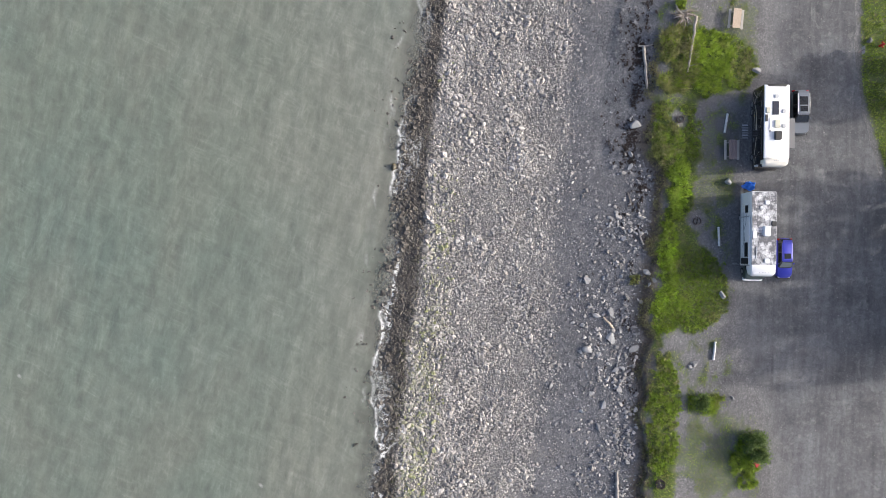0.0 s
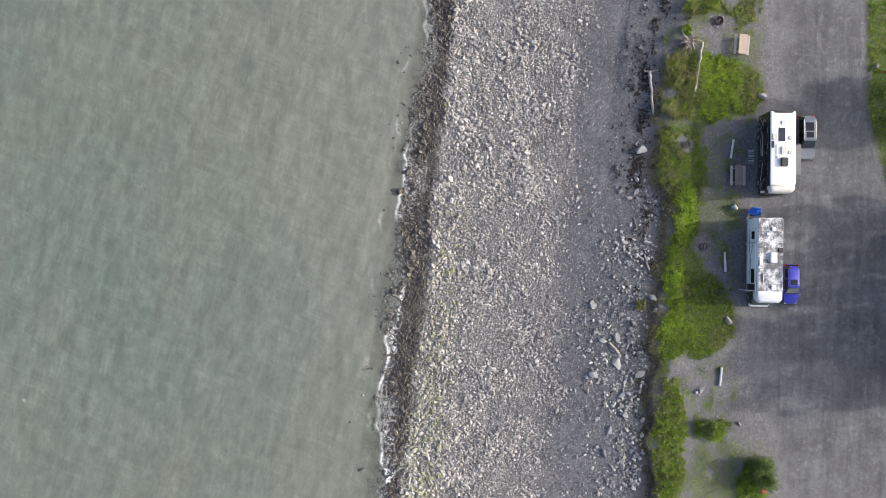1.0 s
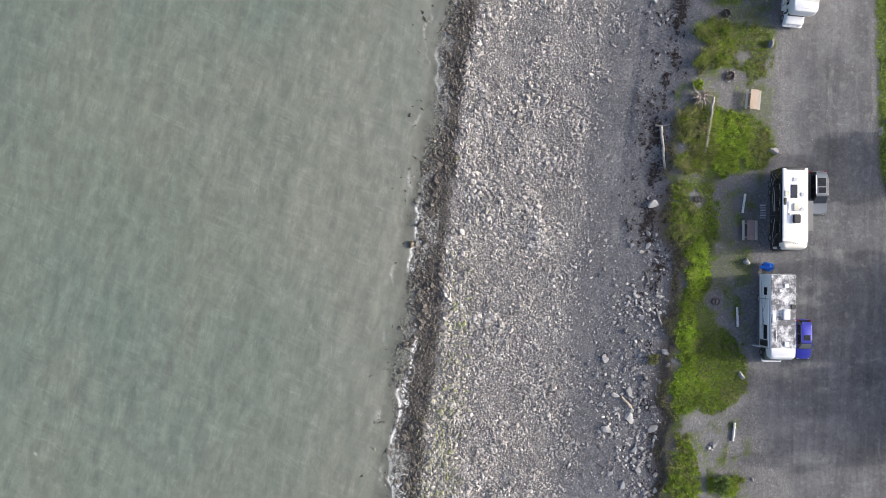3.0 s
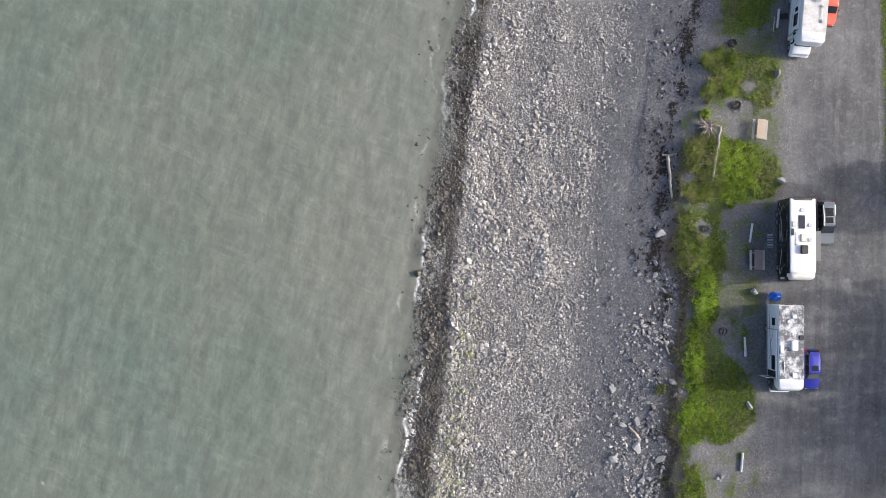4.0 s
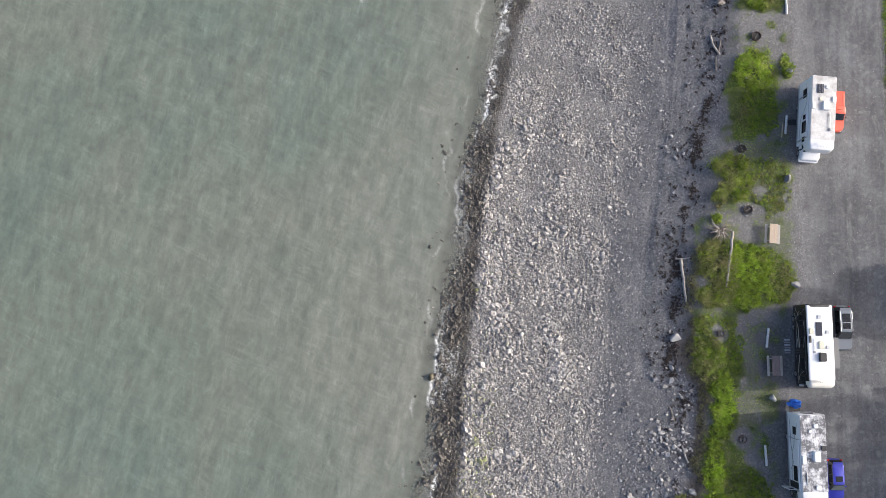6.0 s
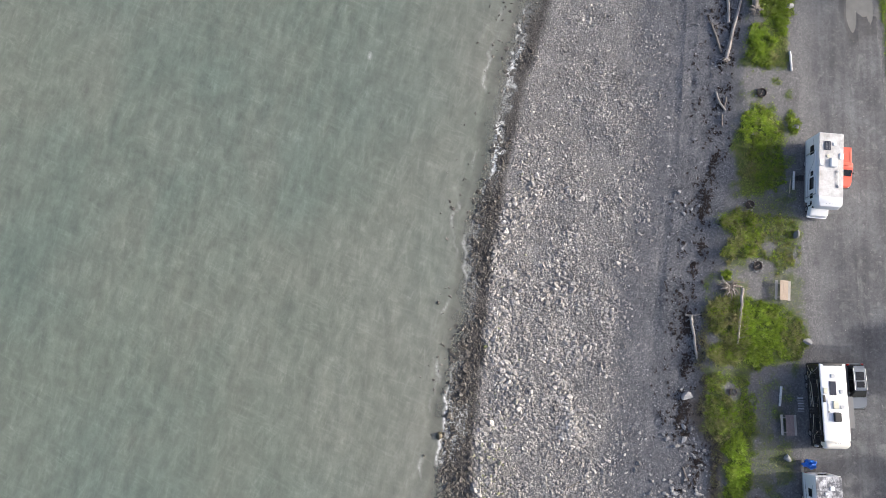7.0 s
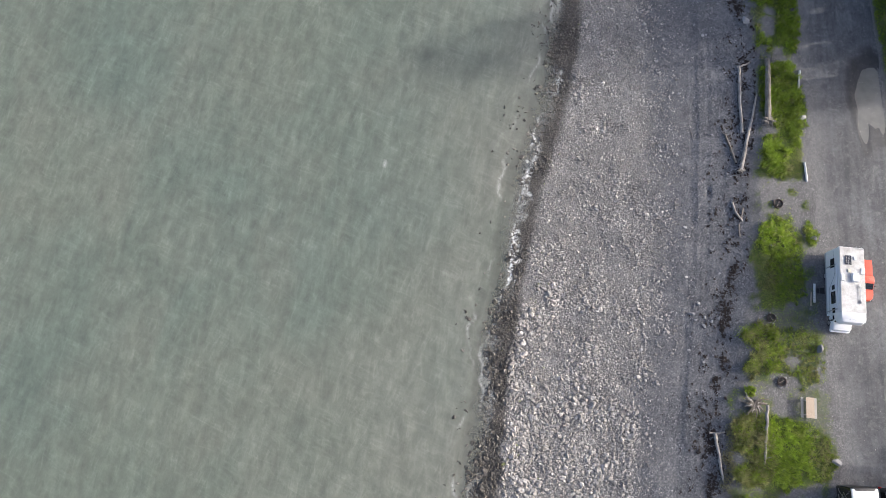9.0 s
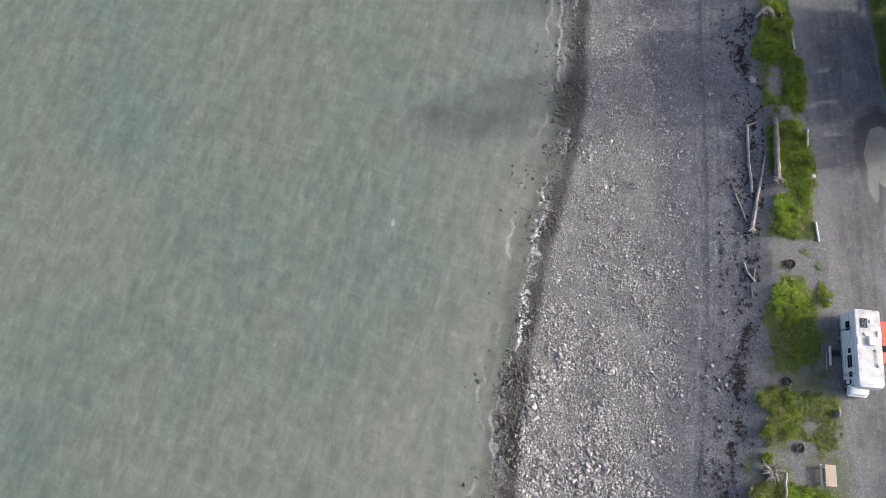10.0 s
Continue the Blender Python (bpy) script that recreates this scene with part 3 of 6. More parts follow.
def build_sea():
    us = np.concatenate([np.arange(0, 8, 0.14), np.arange(8, 50, 0.33), [52, 56, 62, 75, 110, 200, 500, 1200, 2600]])
    ys = np.concatenate([[-2600, -900, -300, -120, -70, -50], np.arange(-38, 90, 0.3), [92, 100, 120, 200, 400, 1000, 2600]])
    gu, gy = np.meshgrid(us, ys)
    x, y = (waterline(gy) + 2.2 - gu).ravel(), gy.ravel()
    bed = height(x, y)
    swell = 0.026 * np.sin((x * 0.96 - y * 0.22) * 2.3 + 7 * fbm(x, y, 7.0, 61)) * vnoise(x, y, 4.0, 66) + 0.07 * (fbm(x, y, 2.2, 62, 3) - 0.5)
    run = 0.09 * (fbm(0 * y, y, 3.2, 63) - 0.5) * np.exp(-np.maximum(waterline(y) - x, 0) / 2.5)
    z = SEA + swell + run
    depth = z - bed
    d = waterline(y) - x
    thick = np.clip(depth / 0.24, 0, 1) ** 0.7
    edge = np.exp(-((depth - 0.035) / 0.035) ** 2) * np.clip(2.6 * vnoise(x, y, 5.5, 64) - 0.75, 0, 1)
    crest = 0.0
    at = 1.3 + 2.6 * (fbm(0 * y, y, 9.0, 165) - 0.5) + 0.5 * (vnoise(0 * y, y, 0.9, 168) - 0.5)
    calm = np.clip((y - 14) / 12, 0, 1)
    length = np.clip(4.5 * vnoise(0 * y, y, 6.0, 167) - 1.75 - 0.55 * calm, 0, 1) * (1 - 0.35 * calm)
    lace = np.clip((at - d) / 0.3, 0, 1) * np.clip((d + 1.2) / 0.5, 0, 1) * np.clip(0.25 + length, 0, 1) * (1 - 0.45 * calm)
    for k, (far, wide) in enumerate(((0.0, 0.17), (-0.75, 0.13))):
        crest = crest + length * (1.0 - 0.35 * k) * np.exp(-((d - at - far - 0.3 * (vnoise(x, y, 0.7, 169 + k) - 0.5)) / wide) ** 2)
    for k, (far, wide) in enumerate(((3.2, 0.14),)):
        at = far + 2.4 * (fbm(0 * y, y, 6.0, 165 + k) - 0.5) + 0.7 * (vnoise(x, y, 0.8, 168 + k) - 0.5)
        crest = crest + 0.28 * np.exp(-((d - at) / wide) ** 2) * np.clip(3.4 * vnoise(0 * y, y, 2.2, 167 + k) - 2.0, 0, 1)
    flecks = 0.30 * (vnoise(x, y, 1.3, 68) > 0.994) * np.clip(d / 10, 0, 1)
    foam = np.clip(1.2 * edge + 1.2 * crest + flecks, 0, 1.4)
    silt = np.exp(-np.maximum(d, 0) / 13.0) * (0.45 + 0.4 * vnoise(x, y, 6.0, 69)) + 0.15 * np.clip(fbm(x, y, 18.0, 70) * 2 - 0.9, 0, 1)
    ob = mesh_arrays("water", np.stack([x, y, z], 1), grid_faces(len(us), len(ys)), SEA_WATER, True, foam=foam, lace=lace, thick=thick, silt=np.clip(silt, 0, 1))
    return tagged(ob, "murky grey-green sea with small breaking waves", "sea", kind="structure")


def puddle_field(x, y):
    a = 1 - np.sqrt(((x - 37.8) / 2.6) ** 2 + ((y - 57.4) / 5.2) ** 2)
    b = 1 - np.sqrt(((x - 36.3) / 0.75) ** 2 + ((y - 54.0) / 3.2) ** 2)
    c = 1 - np.sqrt(((x - 38.4) / 0.5) ** 2 + ((y - 54.2) / 2.0) ** 2)
    return np.maximum(np.maximum(a, b), c) + 0.35 * (fbm(x, y, 1.4, 81) - 0.5)


def build_road():
    us = np.linspace(0, 1, 72)
    ys = np.concatenate([[-1500, -400, -120, -60], np.arange(-40, 90, 0.4), [100, 130, 400, 1500]])
    gu, gy = np.meshgrid(us, ys)
    y = gy.ravel()
    rag = 0.9 * (fbm(0 * gy, gy, 2.0, 71) - 0.5)
    west, east = road_west(gy) + rag, road_east(gy) + 0.5 * (fbm(0 * gy, gy, 1.5, 72) - 0.5)
    x = (west + (east - west) * gu).ravel()
    rim = np.minimum(gu, 1 - gu).ravel()
    z = 0.01 * (fbm(x, y, 4.0, 73) - 0.5) + 0.035 * np.clip(rim * 25, -1, 1) - 0.02
    inset = x - west.ravel()
    loose = np.clip(1.2 - inset / (0.5 + 3.4 * fbm(x, y, 2.5, 74)), 0, 1)
    pf = puddle_field(x, y)
    z = z - 0.04 * np.clip(pf * 3, 0, 1)
    wet = np.clip(pf * 5 + 1.5, 0, 1)
    tracks = np.clip(1 - np.abs(x - 35.4 + 1.2 * (fbm(0 * y, y, 6.0, 75) - 0.5)) / 0.8, 0, 1) * np.clip(1 - np.abs(y - 57) / 9, 0, 1)
    ob = mesh_arrays("road", np.stack([x, y, z], 1), grid_faces(len(us), len(ys)), ROAD, True, wet=np.clip(np.maximum(wet, 0.7 * tracks), 0, 1), loose=loose)
    tagged(ob, "worn dark grey gravel camp road with pale patches", "road", kind="structure")
    px, py = np.arange(34.5, 41.0, 0.12), np.arange(48.5, 63.5, 0.12)
    gx, gy = np.meshgrid(px, py)
    f = grid_faces(len(px), len(py))
    keep = puddle_field(gx.ravel()[f].mean(1), gy.ravel()[f].mean(1)) > 0.12
    m, nodes, links, bsdf = material("puddle_water")
    n = noise_tex(nodes, links, 0.8, 4.0)
    links.new(ramp(nodes, links, n, ((0.3, (0.165, 0.162, 0.147)), (0.7, (0.22, 0.213, 0.192)))), bsdf.inputs["Base Color"])
    bsdf.inputs["Roughness"].default_value = 0.06
    verts = np.stack([gx.ravel(), gy.ravel(), np.full(gx.size, -0.012)], 1)
    used = np.unique(f[keep])
    remap = np.zeros(len(verts), int)
    remap[used] = np.arange(len(used))
    ob = mesh_arrays("puddle", verts[used], remap[f[keep]], m, True)
    tagged(ob, "shallow muddy rain puddle on the gravel road", "puddle", kind="structure")


ground = build_ground()
build_sea()
build_road()


# ---- shapes ----
def box(bm, x0, x1, y0, y1, z0, z1, bevel=0.0, seg=2):
    r = bmesh.ops.create_cube(bm, size=1.0, matrix=Matrix.Translation(((x0 + x1) / 2, (y0 + y1) / 2, (z0 + z1) / 2)) @ Matrix.Diagonal((x1 - x0, y1 - y0, z1 - z0, 1)))
    if bevel:
        edges = list({e for v in r["verts"] for e in v.link_edges})
        bmesh.ops.bevel(bm, geom=edges, offset=bevel, segments=seg, affect="EDGES", profile=0.5)
    return bm


def boxed(*dims, bevel=0.0, seg=2):
    return box(bmesh.new(), *dims, bevel=bevel, seg=seg)


def rounded_ring(bm, z, hx, y0, y1, r, cx=0.0, n=5):
    pts = []
    for sx, ey, a0 in ((1, y1, 0), (-1, y1, 90), (-1, y0, 180), (1, y0, 270)):
        ccx, ccy = cx + sx * (hx - r), ey + (-r if ey == y1 else r)
        for k in range(n + 1):
            a = radians(a0 + 90 * k / n)
            pts.append(bm.verts.new((ccx + r * math.cos(a), ccy + r * math.sin(a), z)))
    return pts


def stacked(rings):
    """A body of rounded outlines, one over another: z, half width, front, back, corner."""
    bm = bmesh.new()
    loops = [rounded_ring(bm, *ring) for ring in rings]
    for a, b in zip(loops, loops[1:]):
        for i in range(len(a)):
            j = (i + 1) % len(a)
            bm.faces.new((a[i], a[j], b[j], b[i]))
    bm.faces.new(loops[0][::-1])
    bm.faces.new(loops[-1])
    return bm


def slab(corners, thick=0.02):
    """A thin pane on four corners, thickened along its normal."""
    bm = bmesh.new()
    c = [Vector(p) for p in corners]
    n = (c[1] - c[0]).cross(c[3] - c[0]).normalized() * thick
    lo, hi = [bm.verts.new(p) for p in c], [bm.verts.new(p + n) for p in c]
    bm.faces.new(lo[::-1]), bm.faces.new(hi)
    for i in range(4):
        j = (i + 1) % 4
        bm.faces.new((lo[i], lo[j], hi[j], hi[i]))
    return bm


def tube(points, radii, sides=8, rough=0.0, seed=0, bm=None):
    """A swept round of changing thickness through the points, a little gnarled."""
    rnd = random.Random(seed)
    bm = bm or bmesh.new()
    pts = [Vector(p) for p in points]
    rings = []
    for i, (p, r) in enumerate(zip(pts, radii)):
        d = (pts[min(i + 1, len(pts) - 1)] - pts[max(i - 1, 0)]).normalized()
        u = d.cross(Vector((0, 0, 1)))
        u = u.normalized() if u.length > 0.05 else Vector((1, 0, 0))
        v = u.cross(d)
        ring = []
        for k in range(sides):
            a = 2 * math.pi * k / sides
            ring.append(bm.verts.new(p + (u * math.cos(a) + v * math.sin(a)) * r * (1 + rough * rnd.uniform(-1, 1))))
        rings.append(ring)
    for a, b in zip(rings, rings[1:]):
        for k in range(sides):
            j = (k + 1) % sides
            bm.faces.new((a[k], a[j], b[j], b[k]))
    bm.faces.new(rings[0][::-1])
    bm.faces.new(rings[-1])
    return bm


def smooth_line(points, n, wander=0.0, seed=0):
    rnd = random.Random(seed)
    pts = [Vector(p) for p in points]
    out = []
    for i in range(n):
        t = i / (n - 1) * (len(pts) - 1)
        k = min(int(t), len(pts) - 2)
        p = pts[k].lerp(pts[k + 1], t - k)
        out.append(p + Vector((rnd.uniform(-1, 1), rnd.uniform(-1, 1), rnd.uniform(-0.4, 0.4))) * wander)
    return out




# ---- beach stones ----
def scatter_beach():
    rng = np.random.default_rng(4)
    n = 118000
    y = rng.uniform(-34, 84, n)
    north = np.clip((y - 28) / 18, 0, 1)
    w, ce = waterline(y), cobble_line(y) + 2.6 * north
    x = w - 1.6 + (ce + 2.5 - w + 1.6) * rng.uniform(0, 1, n)
    edge = np.clip((ce + 1.0 + 4.0 * (fbm(x, y, 4.0, 91) - 0.5) - x) / np.interp(y, (0, 25, 50), (2.2, 3.4, 6.0)), 0.05, 1)
    clump = np.clip(0.50 + (1.7 - 1.0 * north) * (fbm(x, y, 2.6, 92) - 0.3), 0.35, 1)
    keep = rng.uniform(0, 1, n) < edge * clump
    x, y = x[keep], y[keep]
    inland = np.clip((x - waterline(y)) / (cobble_line(y) - waterline(y)), 0, 1)
    wet = np.clip((dry_line(y) + 1.4 * (fbm(x, y, 2.5, 94) - 0.5) - x) / 0.8, 0, 1)
    coarse = np.clip(0.95 + 1.7 * (fbm(x, y, 2.6, 93) - 0.47), 0.65, 1.35) * (1.06 - 0.22 * inland) * np.interp(y, (22, 50), (1.0, 0.72)) * (1 - 0.12 * wet)
    r = coarse * np.clip((0.114 + 0.10 * (rng.uniform(0, 1, len(x)) < 0.05)) * np.exp(0.36 * rng.normal(size=len(x))), 0.05, 0.36)
    green = np.clip(1 - np.abs(x - dry_line(y) - 1.2) / 3.2, 0, 1) * np.clip((12 - y) / 30, 0.05, 1)
    algae = (rng.uniform(0, 1, len(x)) < 0.85 * green) * (0.10 + 0.65 * rng.uniform(0, 1, len(x)) ** 2.5)
    m = 230
    heap = [3.7 + 0.75 * rng.normal(size=m), 6.7 + 1.35 * rng.normal(size=m), 0.13 + 0.24 * rng.beta(1.3, 2.6, m), np.zeros(m), np.zeros(m)]
    x, y, r, wet, algae = (np.concatenate(pair) for pair in zip((x, y, r, wet, algae), heap))
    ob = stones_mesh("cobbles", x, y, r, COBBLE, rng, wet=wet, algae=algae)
    tagged(ob, "pale grey worn cobbles covering the beach", "cobbles", kind="stuff")
    m = 1500
    y = -34 + 118 * rng.uniform(0, 1, m) ** 0.7
    x = waterline(y) - np.minimum(rng.gamma(1.4, 1.5, m), rng.uniform(3, 6, m))
    keep = rng.uniform(0, 1, m) < np.clip(3 * (fbm(x, y, 4.0, 96) - 0.38), 0.08, 1)
    x, y = x[keep], y[keep]
    top = SEA + 0.0 + 0.12 * rng.beta(1.2, 2.0, len(x)) - 0.03 * (waterline(y) - x > 2.5)
    r = np.maximum(0.18 + 0.38 * rng.beta(1.0, 3.2, len(x)), 0.55 * (top - height(x, y)))
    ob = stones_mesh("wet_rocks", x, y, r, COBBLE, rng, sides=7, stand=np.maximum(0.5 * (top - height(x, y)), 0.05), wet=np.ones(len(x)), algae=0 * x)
    tagged(ob, "dark wet rocks awash in the shallow water", "rocks", kind="stuff")
    m = 2600
    y = rng.uniform(-34, 10, m)
    x = bank_line(y) - 0.7 - 7.4 * rng.beta(1.3, 2.1, m)
    keep = rng.uniform(0, 1, m) < np.clip((9 - y) / 14, 0, 1) * np.clip(0.2 + 2 * (fbm(x, y, 2.5, 97) - 0.4), 0.08, 0.85)
    x, y = x[keep], y[keep]
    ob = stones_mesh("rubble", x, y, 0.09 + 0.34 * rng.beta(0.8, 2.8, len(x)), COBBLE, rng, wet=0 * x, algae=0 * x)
    tagged(ob, "pale broken rock strewn over the upper beach", "rocks", kind="stuff")
    n = 2600
    y = rng.uniform(-34, 14, n)
    x = bank(y) - 0.9 + 1.0 * rng.beta(1.6, 1.6, n)
    keep = rng.uniform(0, 1, n) < np.clip(4 * (fbm(x, y, 1.1, 98) - 0.36), 0.05, 1) * np.interp(y, (-12, -8, 14), (1.0, 0.5, 0.4))
    x, y = x[keep], y[keep]
    ob = stones_mesh("clods", x, y, 0.06 + 0.24 * rng.beta(0.9, 2.8, len(x)), SOIL, rng)
    tagged(ob, "dark clods of soil broken from the eroded bank", "soil clods", kind="stuff")
    n = 54000
    y = rng.uniform(-34, 84, n)
    lo, hi = cobble_line(y) - 1.0, bank_line(y) - 0.7
    x = lo + (hi - lo) * rng.uniform(0, 1, n)
    keep = rng.uniform(0, 1, n) < np.clip(0.55 + 1.3 * (fbm(x, y, 3.0, 95) - 0.4), 0.3, 1)
    x, y = x[keep], y[keep]
    r = 0.035 + (0.13 + 0.06 * np.clip((8 - y) / 20, 0, 1)) * rng.beta(1.0, 6.0, len(x))
    ob = stones_mesh("shingle", x, y, r, SHINGLE, rng, sides=4, wet=0 * x, algae=0 * x)
    tagged(ob, "dark blue-grey shingle scattered over the upper beach", "shingle", kind="stuff")
    n = 18000
    y = rng.uniform(-34, 84, n)
    lo, hi = bank_line(y) + 0.6, road_west(y) + 2.6 * rng.uniform(0, 1, n)
    x = lo + (hi - lo) * rng.uniform(0, 1, n)
    keep = (grass_at(x, y) < 0.35) & (rng.uniform(0, 1, n) < 0.65)
    x, y = x[keep], y[keep]
    ob = stones_mesh("gravel", x, y, 0.025 + 0.07 * rng.beta(1.0, 7.0, len(x)), SHINGLE, rng, sides=4, wet=0 * x, algae=0 * x)
    tagged(ob, "loose grey gravel on the camp ground", "gravel", kind="stuff")
    n = 1500
    y = rng.uniform(-34, 84, n)
    x = road_west(y) + 0.5 + (road_east(y) - road_west(y) - 1.0) * rng.uniform(0, 1, n)
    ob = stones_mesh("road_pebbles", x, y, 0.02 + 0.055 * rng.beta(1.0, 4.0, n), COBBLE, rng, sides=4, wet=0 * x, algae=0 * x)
    tagged(ob, "pale loose pebbles on the camp road", "pebbles", kind="stuff")


scatter_beach()


# ---- grass ----
def blades(name, x, y, length, width, mat, rng, olive, label, category="grass", tone=None, way=None):
    n = len(x)
    a = rng.uniform(0, 2 * np.pi, n) if way is None else way
    lean = rng.uniform(0.25, 0.95, n) * length
    up = np.sqrt(np.maximum(length ** 2 - lean ** 2, 0.02))
    z0 = height(x, y) - 0.02
    dx, dy = np.cos(a), np.sin(a)
    base = np.stack([x, y, z0], 1)
    side = np.stack([-dy, dx, 0 * dx], 1) * width[:, None]
    mid = base + np.stack([dx * lean * 0.45, dy * lean * 0.45, up * 0.75], 1)
    tip = base + np.stack([dx * lean, dy * lean, up], 1)
    v = np.stack([base - side * 0.5, base + side * 0.5, mid + side * 0.45, tip, mid - side * 0.45], 1)
    k = (np.arange(n) * 5)[:, None]
    tris = np.concatenate([k + np.array([[0, 1, 2]]), k + np.array([[0, 2, 4]]), k + np.array([[4, 2, 3]])], 0)
    ob = mesh_arrays(name, v.reshape(-1, 3), tris, mat, olive=np.repeat(olive, 5), tone=np.repeat(np.zeros(n) if tone is None else tone, 5))
    return tagged(ob, label, category, kind="stuff")


# taller weeds: x, y, half width, half length, height, share of olive
WEEDS_SOUTH = ((18.2, 7.4, 1.3, 1.3, 0.7, 0.5), (19.0, 10.0, 1.6, 2.8, 0.45, 0.5), (20.4, 4.3, 1.3, 2.6, 0.5, 0.0), (20.3, 1.8, 1.3, 1.6, 0.45, 0.0), (19.3, -2.5, 1.1, 2.6, 0.5, 0.0), (19.0, -6.5, 1.3, 3.0, 0.5, 0.05), (19.4, -9.9, 2.0, 1.9, 0.45, 0.1), (18.9, -20.8, 1.8, 6.6, 0.36, 0.26), (22.2, -7.2, 3.6, 4.2, 0.17, 0.2), (21.4, 9.6, 1.6, 2.8, 0.15, 0.3), (28.0, -25.6, 1.7, 2.6, 0.6, 0.0), (23.1, -19.4, 1.2, 1.3, 0.7, 0.0), (25.0, -19.2, 1.2, 0.9, 0.4, 0.1))
WEEDS = WEEDS_SOUTH + ((23.6, 17.2, 2.6, 3.6, 0.55, 0.0), (19.9, 17.7, 2.2, 3.6, 0.8, 0.72), (26.8, 16.6, 1.8, 2.6, 0.3, 0.1), (22.2, 28.0, 2.0, 2.6, 0.65, 0.35), (20.3, 29.6, 1.0, 0.9, 0.7, 0.3), (20.6, 25.5, 0.9, 1.1, 0.6, 0.5), (24.8, 40.3, 2.3, 2.2, 0.5, 0.08), (25.6, 35.8, 2.3, 3.0, 0.24, 0.25), (26.0, 27.0, 2.6, 3.0, 0.16, 0.5), (25.4, 49.9, 1.9, 2.5, 0.6, 0.0), (28.3, 53.8, 0.9, 2.4, 0.5, 0.05), (27.3, 58.0, 2.4, 4.2, 0.6, 0.08), (27.6, 74.0, 2.2, 4.0, 0.55, 0.1), (28.9, 67.4, 1.3, 4.0, 0.5, 0.08), (25.5, 65.0, 1.0, 2.0, 0.4, 0.4), (28.8, 40.7, 0.8, 1.4, 0.45, 0.0), (25.0, 70.8, 1.6, 1.6, 0.5, 0.1))


# where the growth is fresh and yellow-green: x, y, half width, half length
FRESH = ((20.5, 3.6, 1.3, 2.8), (19.2, -3.4, 1.2, 2.0), (23.4, 18.6, 1.8, 2.0), (25.4, 50.4, 1.4, 1.8), (25.0, 40.6, 2.0, 1.4), (19.4, -8.4, 1.4, 1.6))


# where the growth is dry and brownish: x, y, half width, half length
OLIVE = ((19.8, -14.4, 1.4, 1.0), (24.6, -9.6, 2.2, 1.8), (19.7, 17.3, 2.9, 5.0), (27.6, 17.4, 2.0, 3.6), (27.2, 26.0, 1.8, 3.2), (23.4, 35.5, 1.6, 3.0), (21.4, 27.2, 1.9, 3.8), (18.5, 7.4, 1.6, 2.0), (19.6, 11.2, 1.8, 2.2), (25.6, 27.0, 2.6, 2.6), (26.6, 22.5, 1.8, 3.2), (24.9, 3.0, 1.8, 3.0), (27.4, 48.0, 1.2, 2.4), (18.0, -13.5, 1.2, 1.6), (22.6, -13.0, 2.2, 1.4), (22.6, 35.0, 1.2, 2.2))


def olive_at(x, y):
    g = np.zeros_like(x)
    for cx, cy, rx, ry in OLIVE:
        g = np.maximum(g, np.clip(1.6 - 1.5 * np.hypot((x - cx) / rx, (y - cy) / ry), 0, 1))
    return np.clip(g + 0.8 * (fbm(x, y, 0.8, 109) - 0.5), 0, 1) * (g > 0)


